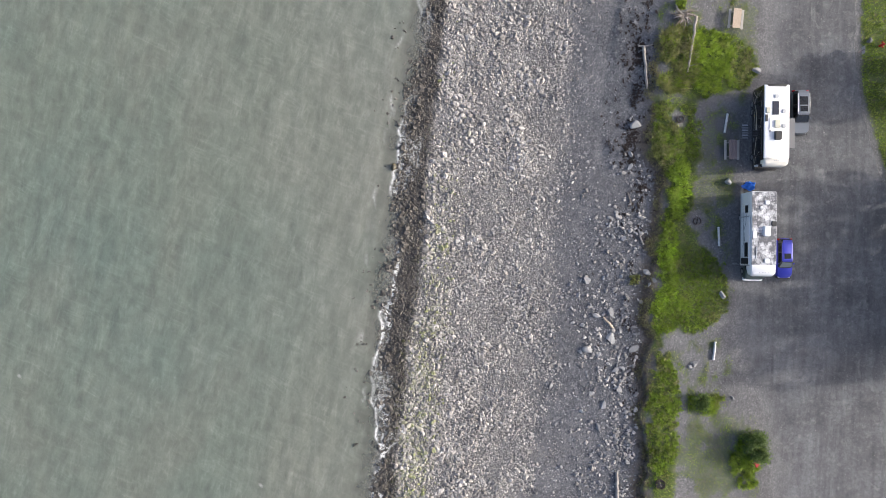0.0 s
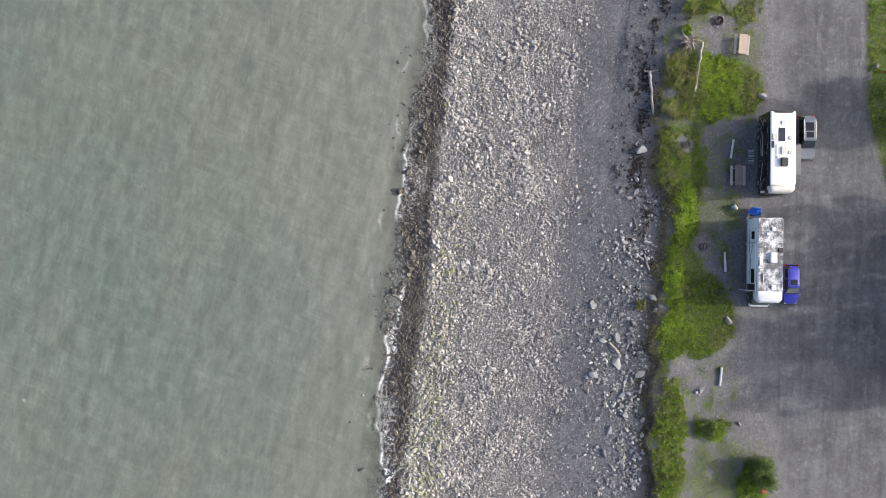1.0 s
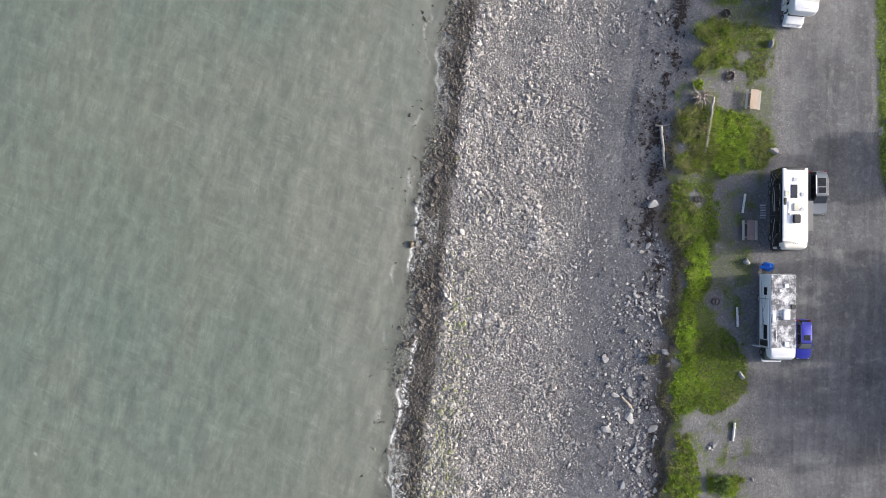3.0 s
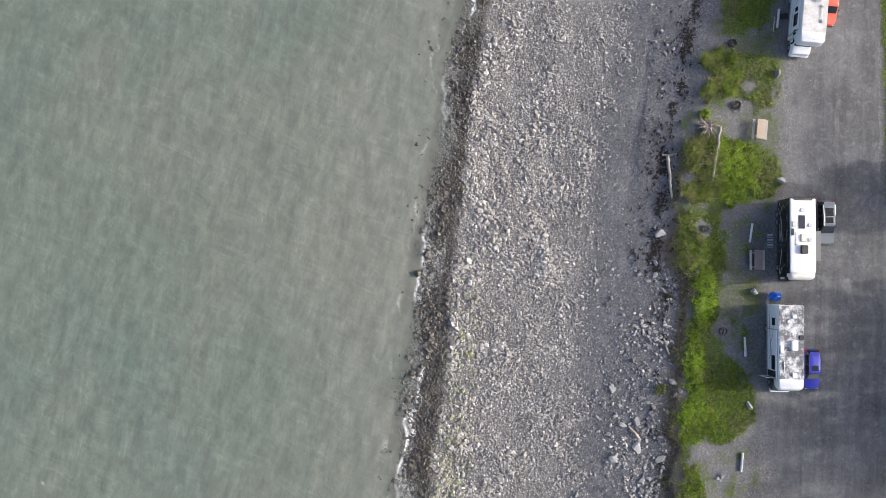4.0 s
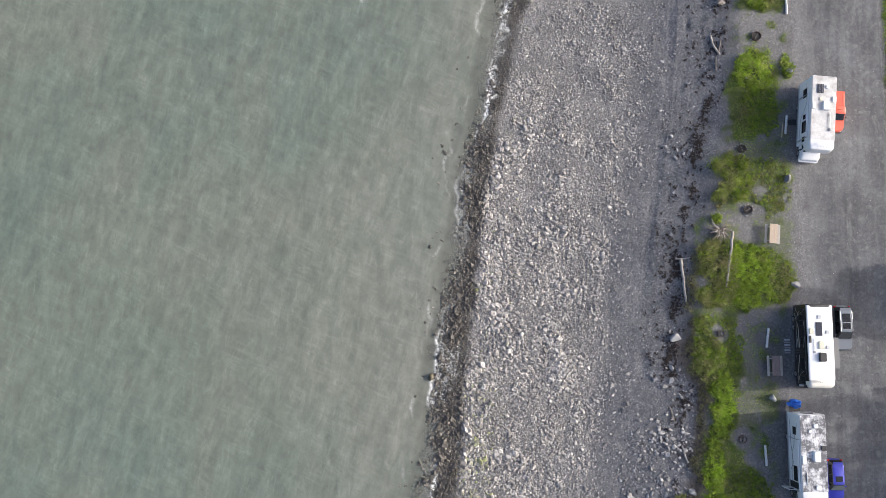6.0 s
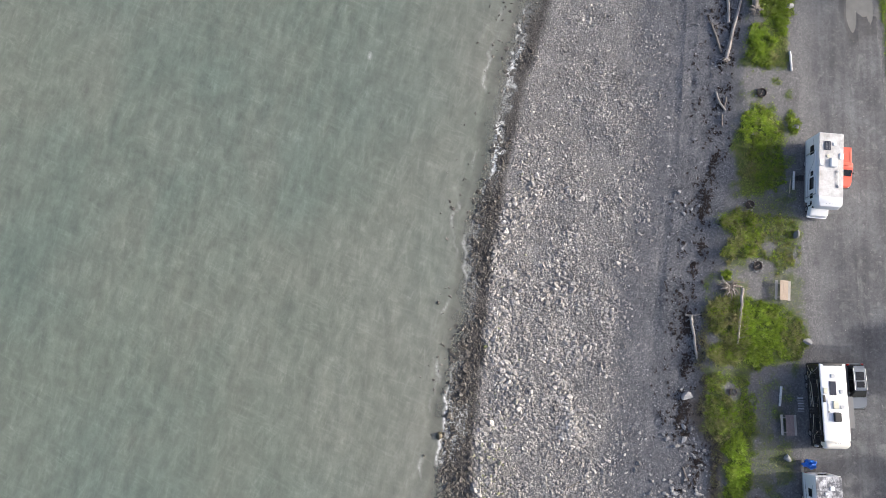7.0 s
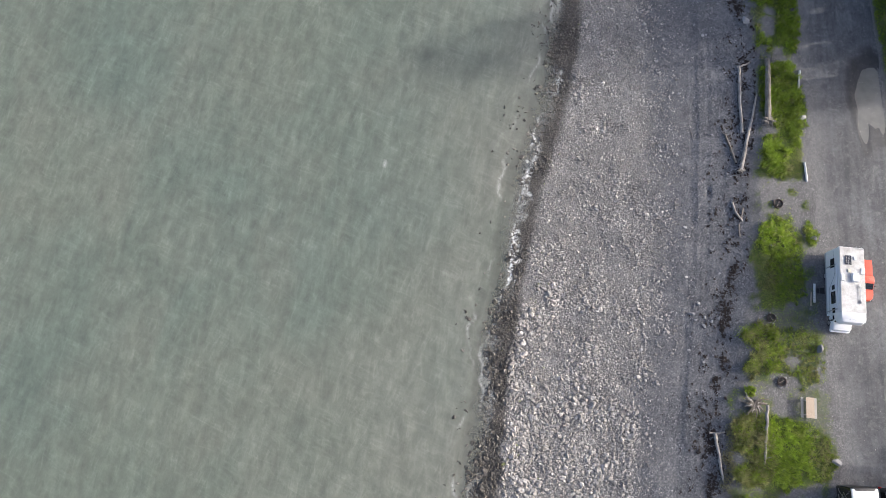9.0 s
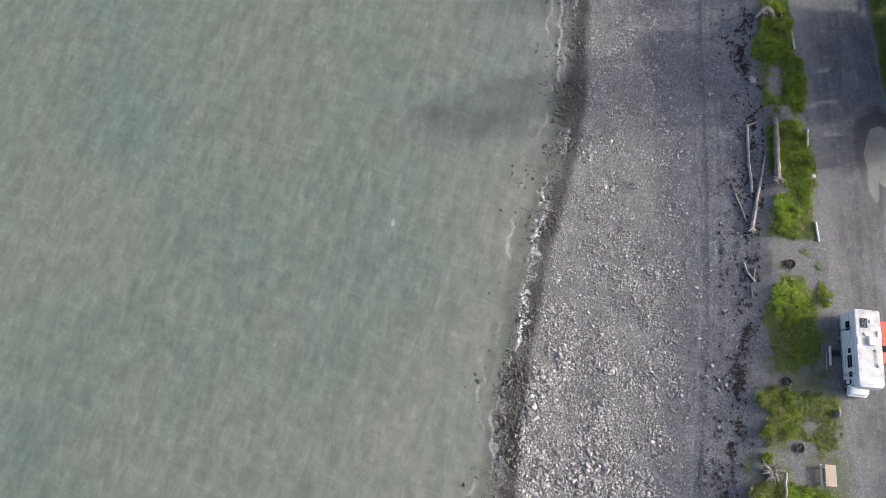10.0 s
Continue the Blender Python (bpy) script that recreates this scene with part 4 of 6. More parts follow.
def scatter_grass():
    rng = np.random.default_rng(8)
    n = 240000
    y = rng.uniform(-34, 86, n)
    lo, hi = bank_line(y) - 0.3, road_west(y) + 0.6
    x = lo + (hi - lo) * rng.uniform(0, 1, n)
    g = grass_at(x, y)
    keep = rng.uniform(0, 1, n) < g ** 1.3 * np.clip(0.3 + 1.6 * (fbm(x, y, 1.2, 101) - 0.25), 0.15, 1)
    x, y = x[keep], y[keep]
    ln = rng.uniform(0.10, 0.24, len(x))
    worn = np.maximum(0.7 * np.clip(3.5 * (fbm(x, y, 1.7, 102) - 0.50), 0, 1), 0.8 * olive_at(x, y) * rng.uniform(0.2, 1, len(x)))
    shade = np.clip(0.0 + 1.6 * (fbm(x, y, 2.2, 118) - 0.5) + 1.0 * (fbm(x, y, 0.5, 119) - 0.5), -0.65, 0.35)
    blades("lawn_grass", x, y, ln, rng.uniform(0.02, 0.045, len(x)), GRASS, rng, worn, "short green grass with worn patches on camp ground", tone=shade)
    # the taller growth stands in tufts, each a bundle of blades leaning outward
    lists = [[] for _ in range(7)]
    for cx, cy, rx, ry, tall, olive in WEEDS:
        m = int(rx * ry * 44)
        q, t = np.sqrt(rng.uniform(0, 1, m)), rng.uniform(0, 2 * np.pi, m)
        tx, ty = cx + 1.12 * rx * q * np.cos(t), cy + 1.12 * ry * q * np.sin(t)
        ok = rng.uniform(0, 1, m) < np.clip(1.5 * grass_at(tx, ty) - 0.25, 0, 1) * np.clip(3.2 * (1.05 - q) + 2.6 * (fbm(tx, ty, 0.9, 115) - 0.42), 0.06, 1)
        tx, ty, m = tx[ok], ty[ok], int(ok.sum())
        size = tall * np.clip(0.45 + 1.1 * (fbm(tx, ty, 1.1, 105) - 0.1), 0.4, 1.25) * rng.uniform(0.7, 1.15, m)
        dry = (rng.uniform(0, 1, m) < np.maximum(olive, 0.85 * olive_at(tx, ty))) * rng.uniform(0.35, 0.95, m)
        tone = np.clip(0.9 * (fbm(tx, ty, 1.3, 116) - 0.42) + rng.normal(0, 0.16, m), -0.5, 0.35)
        for fx, fy, frx, fry in FRESH:
            tone = tone + 0.55 * np.clip(1.3 - np.hypot((tx - fx) / frx, (ty - fy) / fry), 0, 0.8)
        for k in range(28):
            a = rng.uniform(0, 2 * np.pi, m)
            off = rng.uniform(0.0, 0.16, m)
            for seq, val in zip(lists, (tx + off * np.cos(a), ty + off * np.sin(a), size * rng.uniform(0.55, 1.1, m), dry, tone + rng.normal(0, 0.04, m), a + rng.normal(0, 0.5, m), rng.uniform(0.024, 0.056, m))):
                seq.append(val)
    x, y, ln, ol, tone, way, wide = (np.concatenate(seq) for seq in lists)
    blades("tall_grass", x, y, 1.15 * ln, wide, GRASS, rng, ol, "lush tall green beach grass and weeds", "weeds", tone, way)
    n = 9000
    y = rng.uniform(-34, 20, n)
    x = bank(y) - 0.75 + 1.3 * rng.beta(2, 2, n) + 0.5 * (fbm(0 * y, y, 1.2, 114) - 0.5)
    keep = rng.uniform(0, 1, n) < np.clip(4 * (fbm(x, y, 1.0, 113) - 0.35), 0, 1)
    x, y = x[keep], y[keep]
    blades("dry_fringe", x, y, rng.uniform(0.15, 0.42, len(x)), rng.uniform(0.025, 0.06, len(x)), GRASS, rng, rng.uniform(0.75, 1.0, len(x)), "dry brown grass and roots hanging over the eroded bank", "dry grass")
    n = 42000
    y = rng.uniform(-5, 84, n)
    x = road_east(y) + 0.1 + 6.5 * rng.uniform(0, 1, n) ** 1.3
    keep = rng.uniform(0, 1, n) < grass_at(x, y) * np.clip(0.35 + 1.5 * (fbm(x, y, 1.3, 106) - 0.25), 0.2, 1)
    x, y = x[keep], y[keep]
    blades("verge_grass", x, y, rng.uniform(0.15, 0.4, len(x)), rng.uniform(0.04, 0.09, len(x)), GRASS, rng, 0.5 * np.clip(2 * (fbm(x, y, 3.0, 107) - 0.5), 0, 1), "green grass verge along the road's far side")

    # broad leaves among the tall grass
    xs, ys, zs = [], [], []
    for cx, cy, rx, ry, tall, olive in WEEDS:
        m = int(rx * ry * 160)
        q, t = np.sqrt(rng.uniform(0, 1, m)), rng.uniform(0, 2 * np.pi, m)
        px, py = cx + 0.95 * rx * q * np.cos(t), cy + 0.95 * ry * q * np.sin(t)
        ok = (fbm(px, py, 0.8, 108) > 0.5) & (rng.uniform(0, 1, m) > np.maximum(0.6 * olive, 0.9 * olive_at(px, py)))
        xs.append(px[ok]), ys.append(py[ok]), zs.append(tall * rng.uniform(0.3, 1.0, ok.sum()))
    x, y, up = (np.concatenate(k) for k in (xs, ys, zs))
    c = np.stack([x, y, height(x, y) + up], 1)
    a, tilt, s = rng.uniform(0, 6.3, len(x)), rng.uniform(-0.5, 0.5, len(x)), rng.uniform(0.03, 0.085, len(x))[:, None]
    u = np.stack([np.cos(a), np.sin(a), tilt], 1)
    v = np.stack([-np.sin(a), np.cos(a), rng.uniform(-0.5, 0.5, len(x))], 1)
    quad = np.stack([c - u * s, c + v * s * 0.5, c + u * s, c - v * s * 0.5], 1)
    ob = mesh_arrays("weed_leaves", quad.reshape(-1, 3), np.arange(len(x) * 4).reshape(-1, 4), GRASS, olive=np.zeros(len(x) * 4), tone=np.full(len(x) * 4, -0.12))
    tagged(ob, "bright green broad-leaved weeds among beach grass", "weeds", kind="stuff")


scatter_grass()


# ---- tall trees on the landward side ----
def cottonwood(tall, wide, seed, n=6000, clumps=40):
    rng = np.random.default_rng(seed)
    rnd = random.Random(seed)
    tree = empty("cottonwood_tree", pose(0, 0, 0), "tall leafy cottonwood beside the camp road", "tree", "roadside trees")
    pts = smooth_line(((0, 0, 0), (0.2, 0.1, tall * 0.5), (0, 0, tall * 0.92)), 9, 0.12, seed)
    trunk = tube(pts, [0.022 * tall * (1 - 0.105 * k) for k in range(9)], 10, 0.08, seed)
    part("trunk", trunk, BARK, tree, smooth=True)
    lumps = []
    for k in range(clumps):
        h = tall * rnd.uniform(0.28, 0.97)
        a = 2.4 * k + rnd.uniform(-0.4, 0.4)
        q = wide * rnd.uniform(0.35, 1.15) * math.sin(math.pi * min(1, max(0.06, (h / tall - 0.16) / 0.88))) ** 0.55
        tip = Vector((q * math.cos(a), q * math.sin(a), h))
        lumps.append(tip)
        root = Vector((0, 0, h * 0.80))
        part("limb", tube(smooth_line((root, root.lerp(tip, 0.5) + Vector((0, 0, 0.2)), tip), 5, 0.08, k), [0.11, 0.09, 0.07, 0.05, 0.02], 6), BARK, tree)
    lumps = np.array([p[:] for p in lumps])
    c = lumps[rng.integers(0, len(lumps), n)] + rng.normal(size=(n, 3)) * (0.13 * wide, 0.13 * wide, 0.026 * tall)
    u, v = rng.normal(size=(n, 3)), rng.normal(size=(n, 3))
    u /= np.linalg.norm(u, axis=1)[:, None]
    v = np.cross(u, v)
    v /= np.linalg.norm(v, axis=1)[:, None]
    s = rng.uniform(0.13, 0.30, n)[:, None]
    quad = np.stack([c - u * s, c + v * s * 0.6, c + u * s, c - v * s * 0.6], 1)
    ob = mesh_arrays("crown", quad.reshape(-1, 3), np.arange(n * 4).reshape(-1, 4), LEAF, olive=np.zeros(n * 4))
    ob.parent = tree
    return tree


# x, y, kind of tree, scale
STAND = ((47, 69.6, 0, 0.91), (48, 73.2, 0, 0.76), (47, 77.0, 3, 0.7), (48, 65.2, 3, 0.58), (48, 61.2, 3, 0.60), (47.5, 58.6, 3, 0.48), (48, 17, 1, 0.46), (48.5, 13.4, 1, 0.42), (50, 4.8, 1, 0.50), (50, 1, 1, 0.50), (50.5, -3, 1, 0.51), (51.5, -6.5, 1, 0.58), (52, -10, 1, 0.60), (53, -13.5, 1, 0.60), (54, -8, 1, 0.58), (46, 67.4, 3, 0.45), (46.2, 70.9, 3, 0.42), (46, 74.2, 3, 0.45), (45.8, 64.2, 3, 0.36), (50, 86, 0, 0.8))
LOW = ((44.5, 60.5), (44.6, 67.2), (44.7, 73.6), (45.5, 70), (45.5, 63.6), (44.8, 70.4), (45, 76.2), (46.5, 66), (46.5, 72.2), (46, 14.5), (46.2, 17.2), (47.5, 3), (48, -1), (48.5, -4.5), (49, -8.5), (50, -12))
STAND += tuple((lx, ly, 2, 0.85 + 0.1 * math.sin(3 * ly)) for lx, ly in LOW)
kinds = (cottonwood(31.0, 4.8, 1, 6400, 80), cottonwood(21.0, 3.8, 2, 7000, 46), cottonwood(7.0, 2.0, 3, 1900, 18), cottonwood(21.0, 3.8, 4, 6000, 46))
first = set()
for tx, ty, kind, size in STAND:
    m = pose(tx, ty, -0.1, 0, 0, 67 * tx + 31 * ty)
    if kind not in first:
        first.add(kind)
        tree = kinds[kind]
        tree.matrix_world = m @ Matrix.Scale(size, 4)
    else:
        tree = copy_thing(kinds[kind], m)
        tree.scale = (size,) * 3


# ---- vehicles ----
def wheel(parent, x, y, r=0.33, wide=0.22):
    bm = bmesh.new()
    turn = Matrix.Translation((x, y, r)) @ Matrix.Rotation(radians(90), 4, "Y")
    bmesh.ops.create_cone(bm, cap_ends=True, segments=24, radius1=r, radius2=r, depth=wide, matrix=turn)
    bmesh.ops.bevel(bm, geom=[e for e in bm.edges if abs(e.calc_face_angle(0)) > 1.0], offset=0.04, segments=2, affect="EDGES")
    w = part("wheel", bm, RUBBER, parent, smooth=True)
    bm = bmesh.new()
    bmesh.ops.create_cone(bm, cap_ends=True, segments=20, radius1=r * 0.62, radius2=r * 0.55, depth=wide + 0.03, matrix=turn)
    part("rim", bm, ALLOY, w, smooth=True)


RUBBER = speckled("tyre_rubber", (0.012, 0.012, 0.012), (0.035, 0.035, 0.034), 3.0, 0.85)
ALLOY = shiny("wheel_alloy", (0.5, 0.5, 0.5), 0.35, 0.9)
TINTED = shiny("tinted_glass", (0.012, 0.014, 0.016), 0.06, 0.0, 0.0, 0.02)
# windscreen with the pale sky reflection put into its base colour
SKY_SCREEN = shiny("sky_pale_glass", (0.16, 0.18, 0.17), 0.08, 0.0, 0.0, 0.1)
WHITE_GEL = shiny("white_gelcoat", (0.80, 0.80, 0.79), 0.35, 0.0, 0.3, 0.15)
CREAM_GEL = shiny("cream_gelcoat", (0.74, 0.70, 0.60), 0.35, 0.0, 0.3, 0.1)
ROOF_MEMBRANE = speckled("white_roof_membrane", (0.78, 0.78, 0.77), (0.86, 0.86, 0.85), 1.2, 0.55, 6.0, 0.0)
DARK_GEL = shiny("dark_brown_gelcoat", (0.022, 0.018, 0.015), 0.22, 0.0, 0.6, 0.1)
TAN_STRIPE = shiny("tan_stripe", (0.44, 0.38, 0.30), 0.35)
GREY_STRIPE = shiny("grey_stripe", (0.35, 0.36, 0.37), 0.35)
GREY_TRIM = shiny("grey_trim", (0.30, 0.30, 0.30), 0.5, 0.0, 0.0, 0.3)
BLACK_TRIM = shiny("black_plastic", (0.02, 0.02, 0.021), 0.5, 0.0, 0.0, 0.15)
CREAM_PLASTIC = shiny("aged_cream_plastic", (0.62, 0.59, 0.46), 0.5, 0.0, 0.0, 0.2)
WHITE_PLASTIC = shiny("white_plastic", (0.76, 0.76, 0.75), 0.45, 0.0, 0.0, 0.15)
GREY_PLASTIC = shiny("grey_plastic", (0.50, 0.50, 0.50), 0.5, 0.0, 0.0, 0.2)
SOLAR = shiny("solar_cells", (0.03, 0.032, 0.045), 0.15, 0.0, 0.4, 0.05)
SLIDE_GREY = shiny("slide_out_canopy", (0.17, 0.17, 0.17), 0.6, 0.0, 0.0, 0.3)
LAMP_RED = shiny("red_lamp", (0.45, 0.02, 0.02), 0.2, 0.0, 0.4)
LAMP_CLEAR = shiny("clear_lamp", (0.65, 0.66, 0.66), 0.12, 0.0, 0.4)
STEEL = shiny("galvanised_steel", (0.45, 0.45, 0.45), 0.45, 0.8, 0.0, 0.2)
BLUE_PAINT = shiny("blue_car_paint", (0.022, 0.028, 0.36), 0.28, 0.1, 0.8, 0.05)
GREY_PAINT = shiny("graphite_car_paint", (0.16, 0.18, 0.20), 0.3, 0.35, 0.8, 0.05)
RED_PAINT = shiny("orange_red_paint", (0.62, 0.10, 0.055), 0.4, 0.0, 0.4, 0.1)


def stained_roof(name, stain, scale, stretch, amount, low=0.42, high=0.6, clean=(0.80, 0.80, 0.80)):
    m, nodes, links, bsdf = material(name)
    n = noise_tex(nodes, links, scale, 8.0, 0.72, coords(nodes, links, stretch))
    across = noise_tex(nodes, links, scale * 8, 4.0, 0.7, coords(nodes, links, (0.35, 2.2, 1)))
    along = noise_tex(nodes, links, scale * 8, 4.0, 0.7, coords(nodes, links, (2.2, 0.35, 1)))
    n2 = math_node(nodes, links, "MULTIPLY_ADD", across, 0.5, math_node(nodes, links, "MULTIPLY", along, 0.5))
    f = math_node(nodes, links, "MULTIPLY_ADD", n2, 0.28, math_node(nodes, links, "MULTIPLY", n, 0.72))
    links.new(mixed(nodes, links, ramp(nodes, links, f, ((low, 0.0), (high, amount))), clean, stain), bsdf.inputs["Base Color"])
    bsdf.inputs["Roughness"].default_value = 0.6
    return m


MILDEW_ROOF = stained_roof("mildewed_white_roof", (0.05, 0.05, 0.06), 0.75, (1.0, 0.8, 1), 0.92, 0.40, 0.53)
DUSTY_ROOF = stained_roof("dusty_white_roof", (0.24, 0.22, 0.19), 0.8, (1, 1, 1), 0.85, 0.40, 0.68, (0.66, 0.65, 0.63))


# ---- cars ----
def car(m, label, paint, length, wide, tall, roof_paint, category="car", style="hatch"):
    thing = empty("parked_car" if style != "pickup" else "pickup_truck", m, label, category, "parked cars")
    f, b, hx = -length / 2, length / 2, wide / 2
    belt = tall * 0.60
    bm = stacked(((0.26, hx * 0.90, f + 0.10, b - 0.08, 0.42), (0.40, hx * 0.985, f + 0.01, b - 0.01, 0.48), (0.58, hx, f, b, 0.52), (belt * 0.88, hx * 0.985, f + 0.04, b - 0.03, 0.54), (belt, hx * 0.93, f + 0.16, b - 0.08, 0.50)))
    hood = f + length * 0.27
    for v in bm.verts:
        if v.co.z > 0.45 and v.co.y < hood:
            v.co.z -= 0.17 * (hood - v.co.y) / (length * 0.27) * (v.co.z / belt)
    part("body", bm, paint, thing, smooth=True)
    cab0, cab1 = hood - 0.05, b - (0.12 if style != "pickup" else length * 0.40)
    top0, top1 = cab0 + length * 0.15, cab1 - (0.35 if style != "pickup" else 0.12)
    w0, w1, z0, z1 = hx * 0.90, hx * 0.70, belt - 0.03, tall - 0.05
    bm = stacked(((z0, w0, cab0, cab1, 0.22), (z1, w1, top0, top1, 0.16)))
    part("cabin", bm, BLACK_TRIM if style != "pickup" else paint, thing, smooth=True)
    bm = stacked(((z1 - 0.03, w1 * 1.02, top0 - 0.03, top1 + 0.03, 0.18), (z1 + 0.02, w1 * 0.98, top0 + 0.03, top1 - 0.03, 0.18), (tall, w1 * 0.85, top0 + 0.2, top1 - 0.2, 0.2)))
    roof = part("roof", bm, roof_paint, thing, smooth=True)
    if style != "pickup":
        part("sunroof", boxed(-w1 * 0.62, w1 * 0.62, top0 + 0.32, top0 + 0.32 + length * 0.13, tall - 0.01, tall + 0.012, bevel=0.006), TINTED, roof)
    if style == "estate":
        part("sunroof", boxed(-w1 * 0.66, w1 * 0.66, top0 + 0.42 + length * 0.13, top0 + 0.5 + length * 0.30, tall - 0.01, tall + 0.012, bevel=0.006), TINTED, roof)
        for s in (-1, 1):
            part("roof_rail", tube(smooth_line(((s * w1 * 0.93, top0 + 0.1, z1 + 0.05), (s * w1 * 0.93, (top0 + top1) / 2, tall + 0.03), (s * w1 * 0.93, top1 - 0.1, z1 + 0.05)), 9), [0.028] * 9), ALLOY, roof, "bright metal roof rail")

    def side(z):
        return w0 + (w1 - w0) * (z - z0) / (z1 - z0)

    za, zb = z0 + 0.07, z1 - 0.05
    for name, ya, yb, inward in (("windscreen", cab0, top0, 1), ("rear_window", cab1, top1, -1)):
        y_a, y_b = ya + (yb - ya) * (za - z0) / (z1 - z0), ya + (yb - ya) * (zb - z0) / (z1 - z0)
        pts = [(-side(za) + 0.10, y_a, za), (side(za) - 0.10, y_a, za), (side(zb) - 0.08, y_b, zb), (-side(zb) + 0.08, y_b, zb)]
        part(name, slab(pts if inward == 1 else pts[::-1], 0.018), SKY_SCREEN if name == "windscreen" and style == "hatch" else TINTED, thing)
    mid = (top0 + top1) / 2 - 0.05
    panes = ((cab0 + 0.42, top0 + 0.10, mid - 0.04, mid - 0.04), (mid + 0.04, mid + 0.04, cab1 - 0.45, top1 - 0.12)) if style != "pickup" else ((cab0 + 0.42, top0 + 0.10, cab1 - 0.2, top1 - 0.1),)
    for s in (-1, 1):
        for ya0, yb0, ya1, yb1 in panes:
            pts = [(s * side(za), ya0, za), (s * side(za), ya1, za), (s * side(zb), yb1, zb), (s * side(zb), yb0, zb)]
            part("side_window", slab(pts if s > 0 else pts[::-1], 0.015), TINTED, thing)
        part("mirror", boxed(s * (hx + 0.02) - 0.10, s * (hx + 0.02) + 0.10, cab0 + 0.38, cab0 + 0.52, belt - 0.02, belt + 0.14, bevel=0.03), paint if style != "pickup" else BLACK_TRIM, thing)
        part("headlight", boxed(s * hx * 0.60 - 0.15, s * hx * 0.60 + 0.15, f + 0.05, f + 0.28, 0.50, 0.64, bevel=0.04), LAMP_CLEAR, thing)
        part("tail_light", boxed(s * hx * 0.78 - 0.10, s * hx * 0.78 + 0.10, b - 0.28, b - 0.06, belt * 0.72, belt + 0.02, bevel=0.03), LAMP_RED, thing)
        for y in (f + length * 0.19, b - length * 0.20):
            wheel(thing, s * (hx - 0.13), y)
    part("bumper", stacked(((0.30, hx * 0.96, f - 0.03, f + 0.35, 0.15), (0.50, hx * 0.95, f - 0.04, f + 0.35, 0.15))), BLACK_TRIM, thing, smooth=True)
    if style == "pickup":
        part("bed_cover", boxed(-hx * 0.86, hx * 0.86, cab1 + 0.08, b - 0.10, belt - 0.02, belt + 0.03, bevel=0.02), RED_PAINT, thing, "ribbed red bed cover")
        for k in range(5):
            x = -hx * 0.6 + k * hx * 0.3
            part("rib", boxed(x - 0.02, x + 0.02, cab1 + 0.2, b - 0.25, belt + 0.03, belt + 0.045), RED_PAINT, thing)
        part("tailgate", boxed(-hx * 0.88, hx * 0.88, b - 0.09, b + 0.0, 0.5, belt + 0.04, bevel=0.02), RED_PAINT, thing)
    else:
        part("spoiler", boxed(-w1 * 0.85, w1 * 0.85, top1 - 0.02, top1 + 0.20, z1 - 0.03, z1 + 0.02, bevel=0.02), roof_paint, thing)
    return thing


# ---- motorhomes ----
def roof_box(name, parent, mat, x, y, w, l, h, z, label=""):
    ob = part(name, stacked(((z, w / 2, y - l / 2, y + l / 2, min(w, l) * 0.18), (z + h * 0.7, w / 2 * 0.97, y - l / 2 * 0.97, y + l / 2 * 0.97, min(w, l) * 0.18), (z + h, w / 2 * 0.86, y - l / 2 * 0.9, y + l / 2 * 0.9, min(w, l) * 0.16))), mat, parent, label, smooth=True)
    ob.location.x = x
    return ob


def wall_window(thing, side, hx, y0, y1, z0, z1):
    x = side * hx
    w = part("window", boxed(min(x, x + side * 0.025), max(x, x + side * 0.025), y0, y1, z0, z1, bevel=0.01), BLACK_TRIM, thing)
    part("pane", boxed(min(x + side * 0.02, x + side * 0.032), max(x + side * 0.02, x + side * 0.032), y0 + 0.05, y1 - 0.05, z0 + 0.05, z1 - 0.05), TINTED, w)


def swoosh(hx, pts, thick):
    """A curved band on the wall at x = -hx, through points of y and z."""
    bm = bmesh.new()
    n = 24
    rows = []
    for i in range(n):
        t = i / (n - 1) * (len(pts) - 1)
        k = min(int(t), len(pts) - 2)
        u = t - k
        u = u * u * (3 - 2 * u)
        y = pts[k][0] + (pts[k + 1][0] - pts[k][0]) * (t - k)
        z = pts[k][1] + (pts[k + 1][1] - pts[k][1]) * u
        h = thick * (0.35 + 0.65 * math.sin(math.pi * (i + 0.5) / n))
        rows.append([bm.verts.new((-hx - d, y, z + s * h / 2)) for d in (0.001, 0.006) for s in (-1, 1)])
    for a, b in zip(rows, rows[1:]):
        for i, j in ((0, 1), (1, 3), (3, 2), (2, 0)):
            bm.faces.new((a[i], a[j], b[j], b[i]))
    bm.faces.new([rows[0][i] for i in (0, 1, 3, 2)])
    bm.faces.new([rows[-1][i] for i in (2, 3, 1, 0)])
    return bm


